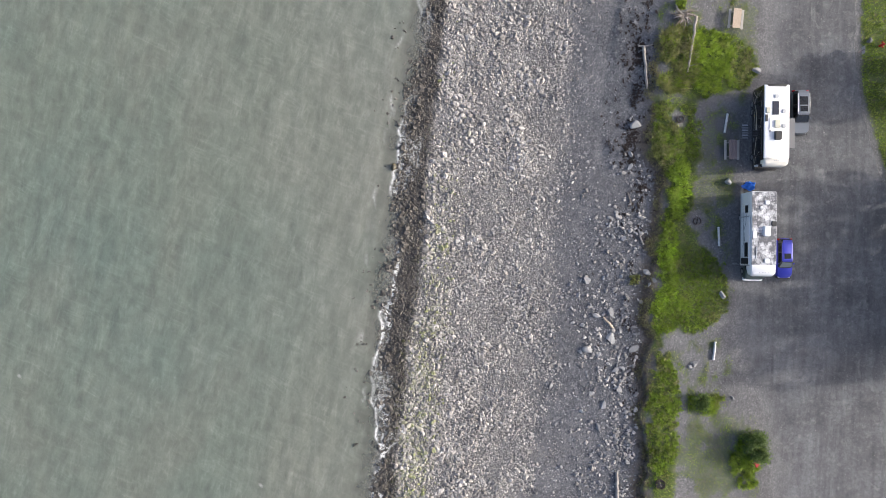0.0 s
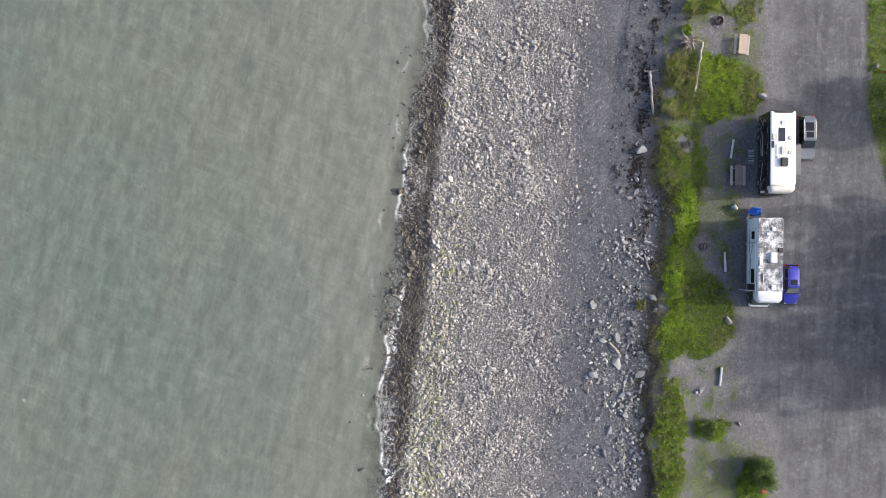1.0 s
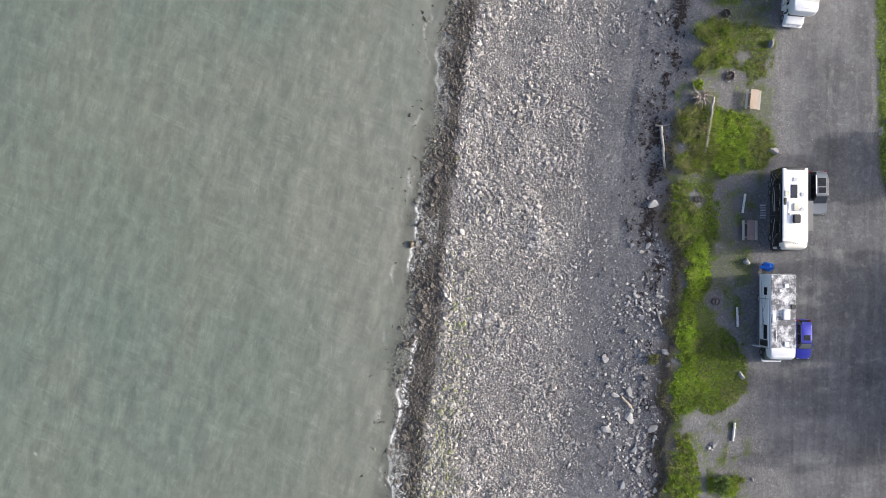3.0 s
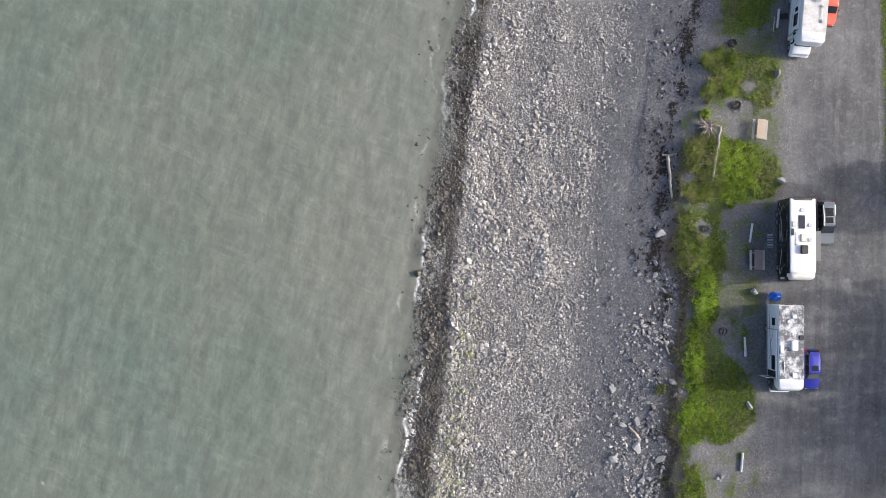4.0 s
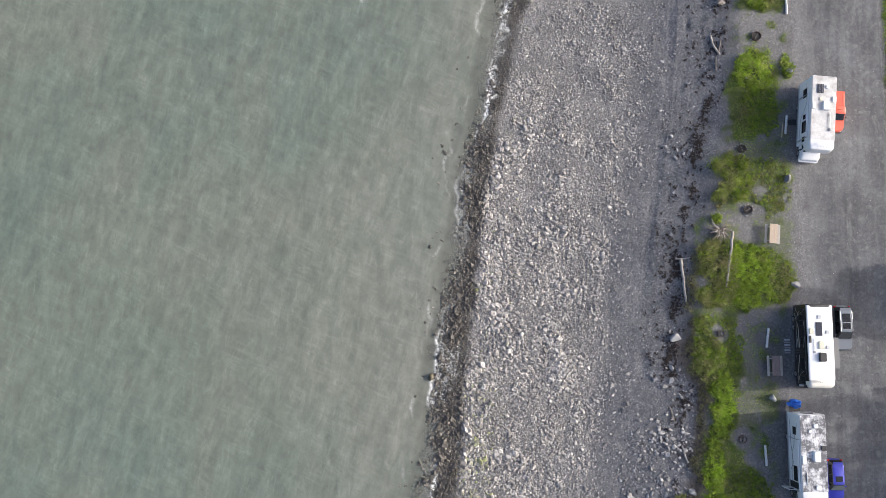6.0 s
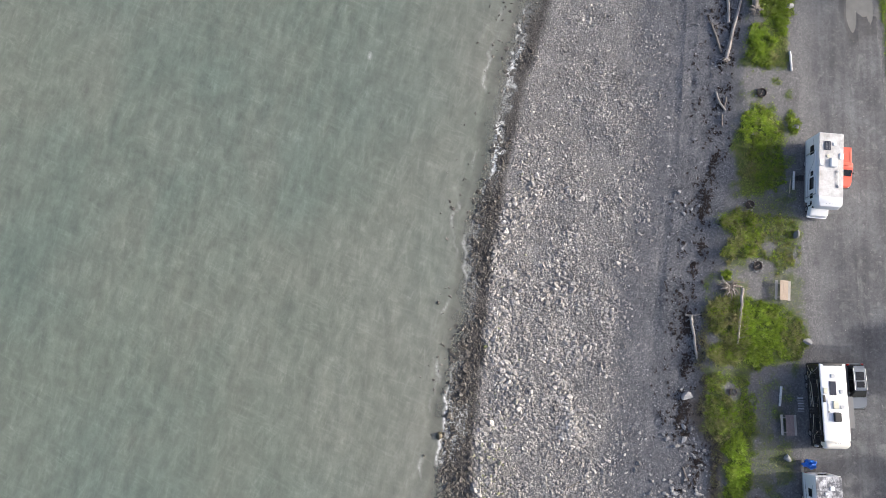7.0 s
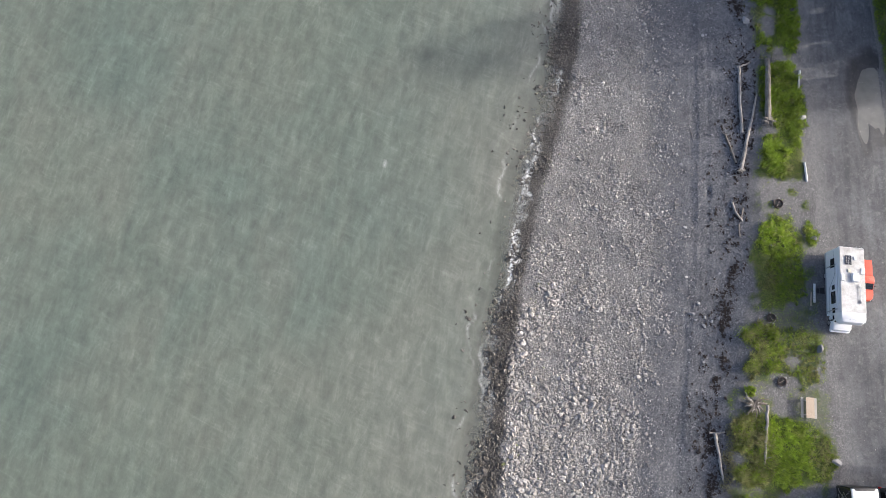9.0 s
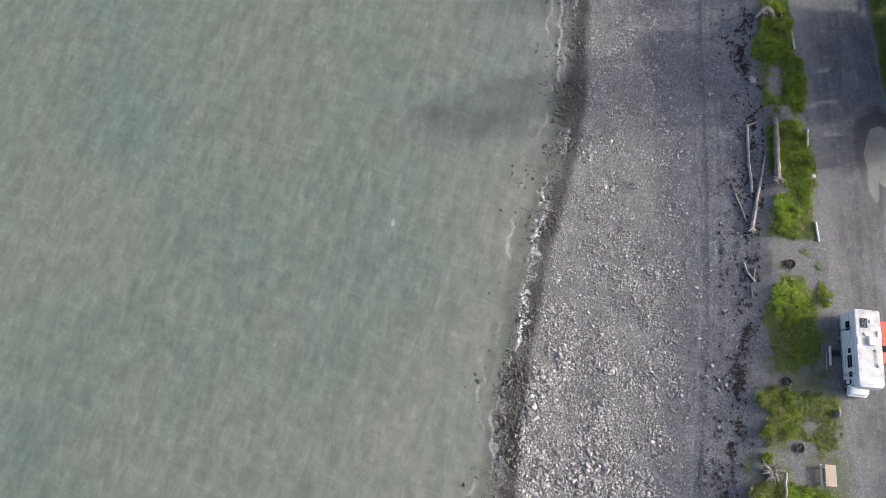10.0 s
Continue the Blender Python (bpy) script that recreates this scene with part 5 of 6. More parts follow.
def motorhome_dark():
    t = empty("motorhome", pose(29.33, 9.95, 0), "dark brown and white motorhome with open slide-out on gravel", "motorhome", "parked motorhomes")
    hx, f, b, top = 1.27, -4.2, 4.2, 3.33
    part("body", stacked(((0.42, hx * 0.97, f + 0.1, b, 0.10), (0.6, hx, f, b, 0.12), (2.2, hx, f - 0.02, b, 0.16), (2.9, hx, f + 0.08, b, 0.25), (3.22, hx * 0.995, f + 0.3, b - 0.02, 0.4))), DARK_GEL, t, "dark brown side walls", smooth=True)
    part("roof", stacked(((top - 0.10, hx + 0.02, f + 0.75, b - 0.03, 0.06), (top + 0.04, hx + 0.015, f + 0.78, b - 0.05, 0.06), (top + 0.075, hx - 0.05, f + 0.85, b - 0.10, 0.05))), ROOF_MEMBRANE, t, "white membrane roof", smooth=True)
    part("front_cap", stacked(((2.55, hx * 1.01, f - 0.06, f + 0.95, 0.40), (3.05, hx * 1.012, f - 0.02, f + 0.95, 0.40), (top - 0.06, hx * 1.0, f + 0.08, f + 0.95, 0.38), (top + 0.03, hx * 0.96, f + 0.22, f + 0.95, 0.34), (top + 0.065, hx * 0.90, f + 0.40, f + 0.95, 0.28))), CREAM_GEL, t, "cream rounded front cap", smooth=True)
    part("windscreen", slab([(-hx * 0.9, f - 0.035, 1.25), (hx * 0.9, f - 0.035, 1.25), (hx * 0.9, f - 0.035, 2.45), (-hx * 0.9, f - 0.035, 2.45)], 0.02), TINTED, t)
    part("rear_cap", stacked(((3.2, hx * 0.97, b - 0.06, b + 0.10, 0.05), (top + 0.03, hx * 0.90, b - 0.10, b + 0.06, 0.05), (top + 0.09, hx * 0.72, b - 0.24, b + 0.0, 0.05))), BLACK_TRIM, t, smooth=True)
    part("rear_panel", boxed(-hx * 0.93, hx * 0.93, b - 0.005, b + 0.06, 0.6, 3.2, bevel=0.03), BLACK_TRIM, t)
    part("bumper", stacked(((0.40, hx * 0.97, f - 0.16, f + 0.4, 0.25), (0.75, hx, f - 0.18, f + 0.4, 0.28))), BLACK_TRIM, t, smooth=True)
    for y0, y1, z0, z1 in ((2.1, 3.2, 1.75, 2.55), (0.1, 0.9, 1.9, 2.5), (-2.6, -1.2, 1.75, 2.55), (-3.9, -3.1, 1.6, 2.5)):
        wall_window(t, -1, hx, y0, y1, z0, z1)
    part("door", boxed(-hx - 0.03, -hx, -0.95, -0.2, 0.65, 2.6, bevel=0.012), DARK_GEL, t)
    part("stripe", swoosh(hx, ((4.0, 0.9), (2.2, 2.75), (0.0, 2.95), (-2.4, 2.65)), 0.12), TAN_STRIPE, t, "tan curved stripe")
    part("stripe", swoosh(hx, ((3.4, 0.8), (1.6, 1.45), (-0.4, 1.55), (-3.6, 0.95)), 0.16), TAN_STRIPE, t, "tan curved stripe")
    part("stripe", swoosh(hx, ((3.7, 1.8), (2.9, 2.5), (1.4, 2.75), (0.0, 2.45), (-0.6, 1.85)), 0.08), TAN_STRIPE, t, "tan curved stripe")
    part("stripe", swoosh(hx, ((3.7, 1.75), (2.9, 1.2), (1.4, 1.05), (0.0, 1.25), (-0.6, 1.8)), 0.08), TAN_STRIPE, t, "tan curved stripe")
    part("stripe", swoosh(hx, ((-1.0, 2.9), (-2.4, 2.3), (-3.2, 1.3), (-3.9, 1.0)), 0.10), TAN_STRIPE, t, "tan curved stripe")
    part("stripe", swoosh(hx, ((3.9, 2.9), (2.9, 1.2), (0.8, 0.95), (-1.5, 0.85)), 0.07), GREY_STRIPE, t, "grey curved stripe")
    part("awning", tube([(-hx - 0.09, -2.9, 3.02), (-hx - 0.09, 2.6, 3.02)], [0.075, 0.075], 10), BLACK_TRIM, t, "rolled black awning", smooth=True)
    for y in (-2.9, 2.6):
        part("awning_arm", boxed(-hx - 0.10, -hx - 0.03, y - 0.04, y + 0.04, 0.9, 3.0), BLACK_TRIM, t)
    part("mirror", boxed(-hx - 0.32, -hx - 0.08, f + 0.05, f + 0.25, 1.75, 2.25, bevel=0.04), GREY_PLASTIC, t)
    part("storage_hatch", boxed(-hx - 0.014, -hx, 1.0, 2.0, 0.55, 1.0, bevel=0.006), DARK_GEL, t)
    part("storage_hatch", boxed(-hx - 0.014, -hx, -2.7, -1.4, 0.55, 1.0, bevel=0.006), DARK_GEL, t)
    slide = part("slide_out", boxed(hx - 0.1, hx + 0.98, -2.2, 0.85, 0.85, 2.42, bevel=0.03), DARK_GEL, t)
    part("canopy", boxed(hx - 0.02, hx + 1.04, -2.24, 0.89, 2.42, 2.47, bevel=0.015), SLIDE_GREY, slide, "grey slide-out canopy")
    for s in (-1, 1):
        for y in (-2.95, 1.9, 2.75):
            wheel(t, s * (hx - 0.14), y, 0.42, 0.26)
    z = top + 0.07
    roof_box("roof_vent", t, GREY_PLASTIC, -0.06, 2.97, 0.42, 0.40, 0.10, z)
    panel = part("solar_panel", boxed(-0.46, 0.16, 1.05, 2.42, z + 0.03, z + 0.07, bevel=0.008), SOLAR, t, "dark solar panel")
    part("panel_frame", boxed(-0.49, 0.19, 1.02, 2.45, z, z + 0.035), STEEL, panel)
    roof_box("roof_vent", t, CREAM_PLASTIC, -0.92, 1.5, 0.44, 0.60, 0.12, z, label="yellowed cream vent cover")
    roof_box("roof_vent", t, GREY_PLASTIC, 0.70, 1.42, 0.40, 0.42, 0.10, z)
    roof_box("battery_box", t, BLACK_TRIM, -1.08, 0.70, 0.24, 0.72, 0.10, z)
    roof_box("skylight", t, CREAM_PLASTIC, 0.03, 0.10, 0.56, 0.84, 0.14, z, label="yellowed cream skylight")
    roof_box("roof_vent", t, GREY_PLASTIC, 0.70, -0.10, 0.40, 0.42, 0.10, z)
    roof_box("air_conditioner", t, BLACK_TRIM, 0.08, -1.10, 0.72, 0.94, 0.30, z, label="black roof air conditioner")
    part("antenna", tube([(-0.72, 0.75, z + 0.05), (-0.70, -0.45, z + 0.06)], [0.03, 0.03], 8), WHITE_PLASTIC, t)
    roof_box("antenna_base", t, GREY_TRIM, -0.70, -0.60, 0.2, 0.2, 0.08, z)
    for x in (-0.22, 0.0, 0.22):
        roof_box("marker_lamp", t, GREY_TRIM, x, f + 0.55, 0.10, 0.07, 0.04, top + 0.05)
    return t


def class_c(m, label, roof_mat, f, b, hx, over, spec):
    """A cab-over camper: box body, bunk over the cab, van cab in front."""
    t = empty("motorhome", m, label, "motorhome", "parked motorhomes")
    top = spec["tall"]
    bf = over + 1.15
    part("body", stacked(((0.50, hx * 0.985, bf, b, 0.06), (0.6, hx, bf, b, 0.08), (top - 0.08, hx, bf, b, 0.10), (top, hx * 0.985, bf + 0.02, b - 0.02, 0.10))), WHITE_GEL, t, "white fibreglass walls", smooth=True)
    part("cab_over", stacked(((1.95, hx * 0.96, over + 0.55, bf + 0.3, 0.30), (2.25, hx * 0.99, over + 0.10, bf + 0.3, 0.35), (2.75, hx * 0.995, over, bf + 0.3, 0.35), (top - 0.1, hx * 0.98, over + 0.16, bf + 0.3, 0.35), (top + 0.03, hx * 0.94, over + 0.40, bf + 0.3, 0.30))), WHITE_GEL, t, smooth=True)
    part("roof", boxed(-hx * 0.97, hx * 0.97, bf + 0.05, b - 0.06, top - 0.02, top + 0.035, bevel=0.02), roof_mat, t, spec["roof"])
    cw = hx * 0.80
    part("cab", stacked(((0.42, cw * 0.95, f + 0.12, bf + 0.1, 0.25), (0.65, cw, f, bf + 0.1, 0.30), (0.98, cw * 0.98, f + 0.06, bf + 0.1, 0.30), (1.10, cw * 0.92, f + 0.25, bf + 0.1, 0.28), (1.18, cw * 0.94, f + 0.80, bf + 0.1, 0.1), (1.95, cw * 0.90, f + 1.45, bf + 0.1, 0.1))), spec["cab"], t, smooth=True)
    part("windscreen", slab([(-cw * 0.86, f + 0.83, 1.22), (cw * 0.86, f + 0.83, 1.22), (cw * 0.82, f + 1.42, 1.92), (-cw * 0.82, f + 1.42, 1.92)], 0.03), TINTED, t)
    part("bumper", stacked(((0.42, cw * 1.0, f - 0.12, f + 0.3, 0.18), (0.62, cw * 1.0, f - 0.13, f + 0.3, 0.2))), spec["bumper"], t, smooth=True)
    for s in (-1, 1):
        part("cab_window", slab([(s * cw * 0.96, f + 1.0, 1.2), (s * cw * 0.96, bf - 0.05, 1.2), (s * cw * 0.94, bf - 0.05, 1.85), (s * cw * 0.94, f + 1.4, 1.85)][::s], 0.03), TINTED, t)
        part("mirror", boxed(s * (cw + 0.22) - 0.09, s * (cw + 0.22) + 0.09, f + 0.9, f + 1.02, 1.25, 1.65, bevel=0.03), BLACK_TRIM, t)
        part("headlight", boxed(s * cw * 0.72 - 0.16, s * cw * 0.72 + 0.16, f - 0.01, f + 0.15, 0.70, 0.90, bevel=0.04), LAMP_CLEAR, t)
        part("tail_light", boxed(s * hx * 0.85 - 0.08, s * hx * 0.85 + 0.08, b - 0.01, b + 0.03, 0.85, 1.15, bevel=0.01), LAMP_RED, t)
        wheel(t, s * (cw - 0.12), f + 0.85, 0.38, 0.24)
        wheel(t, s * (hx - 0.22), b - 2.6, 0.38, 0.40)
    for y0, y1, z0, z1 in spec["windows"]:
        wall_window(t, -1, hx, y0, y1, z0, z1)
    part("window", boxed(-0.5, 0.5, b - 0.005, b + 0.03, 1.7, 2.4, bevel=0.01), TINTED, t)
    y0, y1 = spec["awning"]
    part("awning", tube([(-hx - 0.10, y0, 2.95), (-hx - 0.10, y1, 2.95)], [0.07, 0.07], 10), WHITE_PLASTIC, t, "rolled white awning", smooth=True)
    for y in (y0, y1):
        part("awning_arm", boxed(-hx - 0.12, -hx - 0.02, y - 0.035, y + 0.035, 0.8, 2.95), STEEL, t)
    part("skirt", boxed(-hx - 0.02, -hx, bf + 0.2, b - 0.1, 0.5, 0.72, bevel=0.006), spec["trim"], t)
    z = top + 0.035
    for name, mat, x, y, w, l, h, lab in spec["top"]:
        roof_box(name, t, mat, x, y, w, l, h, z, label=lab)
    for x in (-0.45, -0.15, 0.0, 0.15, 0.45):
        roof_box("marker_lamp", t, GREY_TRIM, x, over + 0.42, 0.07, 0.05, 0.04, top + 0.01)
    return t, hx, top


def mottled_motorhome():
    t, hx, top = class_c(pose(28.2, -1.45, 0), "white camper with mildewed roof and open side door", MILDEW_ROOF, -4.60, 4.55, 1.3, -4.22, dict(
        tall=3.2, roof="white roof mottled with grey mildew", cab=DARK_GREEN, bumper=WHITE_GEL, trim=GREY_STRIPE, awning=(-3.1, 2.0),
        windows=((2.4, 3.2, 1.7, 2.4), (-2.2, -0.7, 1.6, 2.4)),
        top=(("skylight", BLACK_TRIM, 1.0, 1.25, 0.50, 0.52, 0.10, "black roof hatch"), ("air_conditioner", WHITE_PLASTIC, 0.25, 0.45, 0.70, 1.10, 0.28, "white roof air conditioner"), ("roof_vent", WHITE_PLASTIC, -1.0, 0.1, 0.40, 0.85, 0.12, ""), ("roof_vent", WHITE_PLASTIC, 0.3, 3.4, 0.45, 0.42, 0.10, ""), ("roof_vent", WHITE_PLASTIC, -0.3, 2.9, 0.30, 0.25, 0.08, ""), ("roof_vent", WHITE_PLASTIC, 0.3, -2.6, 0.50, 0.50, 0.10, ""))))
    part("antenna", tube([(-0.78, -1.2, top + 0.08), (-0.78, -2.4, top + 0.09)], [0.035, 0.03], 8), WHITE_PLASTIC, t)
    part("stripe", swoosh(hx, ((3.6, 2.6), (1.6, 1.9), (0.3, 1.35), (-2.6, 1.2)), 0.13), GREY_STRIPE, t, "grey curved stripe")
    part("stripe", swoosh(hx, ((3.9, 1.1), (1.6, 1.2), (-0.5, 1.55), (-1.2, 1.1)), 0.08), BLACK_TRIM, t, "dark curved stripe")
    door = part("door", boxed(-hx - 0.98, -hx - 0.02, -2.99, -2.95, 0.7, 2.55, bevel=0.012), WHITE_GEL, t, "open white entry door")
    part("pane", boxed(-hx - 0.75, -hx - 0.3, -2.995, -2.945, 1.7, 2.3), TINTED, door)
    part("doorway", boxed(-hx - 0.006, -hx + 0.01, -2.95, -2.3, 0.75, 2.5), BLACK_TRIM, t)
    rack = part("rear_rack", boxed(-1.05, 0.1, 4.58, 5.65, 0.58, 0.62), BLACK_TRIM, t)
    for x in (-1.0, -0.72, -0.44, -0.16, 0.05):
        part("bar", tube([(x, 4.60, 0.6), (x, 4.60, 1.45)], [0.018, 0.018], 6), STEEL, rack)
    part("bar", tube([(-1.05, 4.60, 1.45), (0.1, 4.60, 1.45)], [0.02, 0.02], 6), STEEL, rack)
    for x in (0.55, 0.95):
        part("ladder_rail", tube([(x, 4.62, 0.8), (x, 4.62, top), (x, 4.3, top + 0.12)], [0.02] * 3, 6), STEEL, t)


def dusty_motorhome():
    t, hx, top = class_c(pose(30.72, 34.42, 0, 0, 0, -4.9), "white camper with dusty roof parked beside the grass", DUSTY_ROOF, -4.55, 4.05, 1.3, -4.15, dict(
        tall=3.45, roof="white roof with brownish dust stains", cab=WHITE_GEL, bumper=WHITE_GEL, trim=GREY_STRIPE, awning=(-2.6, 2.2),
        windows=((2.0, 3.0, 1.65, 2.45), (-0.4, 0.1, 1.8, 2.35), (-1.9, -0.6, 1.6, 2.45), (-2.9, -2.35, 1.75, 2.3)),
        top=(("roof_vent", WHITE_PLASTIC, 0.32, 2.85, 0.36, 0.40, 0.10, ""), ("roof_vent", CREAM_PLASTIC, -0.35, 1.45, 0.32, 0.34, 0.10, "yellowed vent cover"), ("air_conditioner", WHITE_PLASTIC, 0.22, 0.75, 0.74, 1.0, 0.28, "white roof air conditioner"), ("roof_vent", WHITE_PLASTIC, 1.05, 1.5, 0.42, 0.72, 0.12, ""), ("roof_vent", WHITE_PLASTIC, -1.05, 0.7, 0.36, 0.75, 0.12, ""))))
    z = top + 0.04
    panel = part("solar_panel", boxed(-0.75, -0.10, 2.1, 3.1, z + 0.03, z + 0.07, bevel=0.008), SOLAR, t, "dark solar panel")
    for k in range(1, 4):
        part("cell_line", boxed(-0.75 + 0.1625 * k - 0.006, -0.75 + 0.1625 * k + 0.006, 2.12, 3.08, z + 0.07, z + 0.074), STEEL, panel)
    mast = part("antenna", tube([(0.66, 0.05, z + 0.10), (0.70, -1.75, z + 0.12)], [0.035, 0.025], 8), WHITE_PLASTIC, t, "folded white antenna mast", smooth=True)
    part("antenna_head", boxed(0.50, 0.84, -0.25, -0.12, z + 0.06, z + 0.16, bevel=0.02), GREY_PLASTIC, mast)
    part("antenna_foot", boxed(0.60, 0.78, -1.95, -1.62, z, z + 0.12, bevel=0.02), GREY_TRIM, mast)
    part("stripe", swoosh(hx, ((3.8, 2.3), (1.5, 2.5), (-0.5, 1.2), (-2.8, 1.1)), 0.10), GREY_STRIPE, t, "grey curved stripe")
    rack = part("roof_rack", tube([(0.5, 3.9, z + 0.12), (1.15, 3.9, z + 0.12)], [0.025, 0.025], 6), STEEL, t)
    for x in (0.55, 1.1):
        part("bar", tube([(x, 3.9, z), (x, 3.9, z + 0.12)], [0.02, 0.02], 6), STEEL, rack)
        part("ladder_rail", tube([(x, 4.12, 0.8), (x, 4.12, top), (x, 3.9, top + 0.15)], [0.02] * 3, 6), STEEL, t)
    step = part("entry_step", boxed(-hx - 0.55, -hx - 0.05, -0.55, 0.1, 0.28, 0.33, bevel=0.01), BLACK_TRIM, t)
    part("tread", boxed(-hx - 0.85, -hx - 0.5, -0.5, 0.05, 0.10, 0.14, bevel=0.01), BLACK_TRIM, step)


DARK_GREEN = shiny("dark_green_paint", (0.035, 0.05, 0.04), 0.3, 0.0, 0.5, 0.1)
motorhome_dark()
mottled_motorhome()
dusty_motorhome()
car(pose(33.0, 11.86, 0, 0, 0, 1.0), "graphite estate car with roof rails beside the motorhome", GREY_PAINT, 4.75, 1.86, 1.66, GREY_PAINT, style="estate")
car(pose(31.52, -3.72, 0, 0, 0, 0.5), "bright blue hatchback parked beside the mottled camper", BLUE_PAINT, 4.30, 1.66, 1.46, BLUE_PAINT)
car(pose(33.62, 35.45, 0, 0, 0, -4.9), "orange-red pickup truck parked behind the dusty camper", RED_PAINT, 4.55, 1.62, 1.58, RED_PAINT, "pickup truck", "pickup")


# ---- small things of the camp ----
def wood(name, dark, light):
    return speckled(name, dark, light, 1.2, 0.8, 9.0, 0.006)


TAN_WOOD, GREY_WOOD = wood("new_tan_planks", (0.42, 0.32, 0.23), (0.58, 0.47, 0.36)), wood("weathered_planks", (0.16, 0.12, 0.11), (0.32, 0.25, 0.23))
SILVER_WOOD = wood("silvered_planks", (0.34, 0.32, 0.28), (0.52, 0.49, 0.44))
WHITE_LOG = speckled("white_painted_log", (0.48, 0.47, 0.43), (0.74, 0.73, 0.70), 2.0, 0.8, 8.0, 0.01)
CHAR = speckled("charred_ash", (0.012, 0.012, 0.012), (0.10, 0.095, 0.09), 4.0, 0.95)
ASH = speckled("pale_ash", (0.14, 0.14, 0.14), (0.36, 0.35, 0.33), 4.0, 0.95)
RUST = speckled("rusty_steel", (0.05, 0.035, 0.028), (0.14, 0.10, 0.085), 4.0, 0.7, None, 0.004, 0.3)
BLUE_TARP = shiny("blue_tarpaulin", (0.02, 0.16, 0.62), 0.4, 0.0, 0.0, 0.05)
RED_CLOTH = shiny("red_cloth", (0.42, 0.02, 0.03), 0.7)


def ground_z(x, y):
    return float(height(np.array([x]), np.array([y]))[0])


def picnic_table(m, label, top_mat, bench_mat):
    t = empty("picnic_table", m, label, "picnic table", "picnic tables")
    for k in range(5):
        x = -0.34 + 0.17 * k
        part("plank", boxed(x - 0.08, x + 0.08, -1.05, 1.05, 0.72, 0.76, bevel=0.006), top_mat, t)
    for s in (-1, 1):
        for k in range(2):
            x = s * (0.62 + 0.13 * k)
            part("bench_plank", boxed(x - 0.06, x + 0.06, -1.05, 1.05, 0.42, 0.46, bevel=0.006), bench_mat, t)
        for y in (-0.75, 0.75):
            part("leg", tube([(s * 0.66, y, 0.0), (s * 0.18, y, 0.72)], [0.05, 0.05], 6), bench_mat, t)
    for y in (-0.75, 0.75):
        part("brace", boxed(-0.80, 0.80, y - 0.03, y + 0.03, 0.33, 0.42), bench_mat, t)
        part("brace", boxed(-0.42, 0.42, y - 0.03, y + 0.03, 0.64, 0.72), bench_mat, t)


picnic_table(pose(26.22, 21.85, 0.02, 0, 0, -5), "new tan wooden picnic table on worn grass", TAN_WOOD, SILVER_WOOD)
picnic_table(pose(25.92, 7.78, 0.02, 0, 0, 0), "weathered red-grey wooden picnic table on gravel", GREY_WOOD, SILVER_WOOD)


def fire_ring(x, y, r, label, stones, seed, fill=CHAR):
    t = empty("fire_ring", pose(x, y, ground_z(x, y)), label, "fire ring", "fire rings")
    rnd = random.Random(seed)
    bm = bmesh.new()
    n = 28
    rings = []
    for rr, z in ((r, 0.0), (r, 0.26), (r - 0.035, 0.26), (r - 0.035, 0.0)):
        rings.append([bm.verts.new((rr * math.cos(2 * math.pi * k / n), rr * math.sin(2 * math.pi * k / n), z)) for k in range(n)])
    for a, b in zip(rings, rings[1:]):
        for k in range(n):
            bm.faces.new((a[k], a[(k + 1) % n], b[(k + 1) % n], b[k]))
    part("rim", bm, RUST, t, "rusty steel ring", smooth=True)
    bm = bmesh.new()
    bmesh.ops.create_circle(bm, cap_ends=True, segments=20, radius=r - 0.03, matrix=Matrix.Translation((0, 0, 0.07)))
    bmesh.ops.triangulate(bm, faces=bm.faces)
    bmesh.ops.subdivide_edges(bm, edges=bm.edges, cuts=2)
    for v in bm.verts:
        v.co.z += rnd.uniform(-0.03, 0.05)
    part("ashes", bm, fill, t)
    for k in range(3):
        a = rnd.uniform(0, 6.3)
        part("charred_log", tube(smooth_line(((-0.3 * math.cos(a), -0.3 * math.sin(a), 0.13), (0.3 * math.cos(a), 0.3 * math.sin(a), 0.17)), 5, 0.02, k), [0.05, 0.055, 0.05, 0.05, 0.04], 7, 0.15, k), CHAR if k else DRIFT_DARK, t)
    for k in range(stones):
        a = 2 * math.pi * k / stones + rnd.uniform(-0.15, 0.15)
        q = r + 0.14 + rnd.uniform(-0.04, 0.06)
        ob = part("stone", rock_bm(rnd.uniform(0.11, 0.19), seed * 50 + k), BOULDER, t)
        ob.location = (q * math.cos(a), q * math.sin(a), 0.05)


def rock_bm(r, seed, flat=0.7, cuts=2):
    rnd = random.Random(seed)
    bm = bmesh.new()
    bmesh.ops.create_icosphere(bm, subdivisions=cuts, radius=1.0)
    off = Vector((rnd.uniform(0, 50), rnd.uniform(0, 50), rnd.uniform(0, 50)))
    planes = [(Vector((rnd.gauss(0, 1), rnd.gauss(0, 1), rnd.gauss(0, 0.7))).normalized(), rnd.uniform(0.34, 0.66)) for _ in range(9)]
    sx, sy = rnd.uniform(0.8, 1.25), rnd.uniform(0.65, 1.0)
    for v in bm.verts:
        p = v.co.copy()
        for nrm, d in planes:
            k = p.dot(nrm) - d
            if k > 0:
                p -= nrm * k
        p *= 1 + 0.07 * noise.noise(p * 2.2 + off)
        v.co = Vector((p.x * sx, p.y * sy, p.z * flat)) * r
    return bm


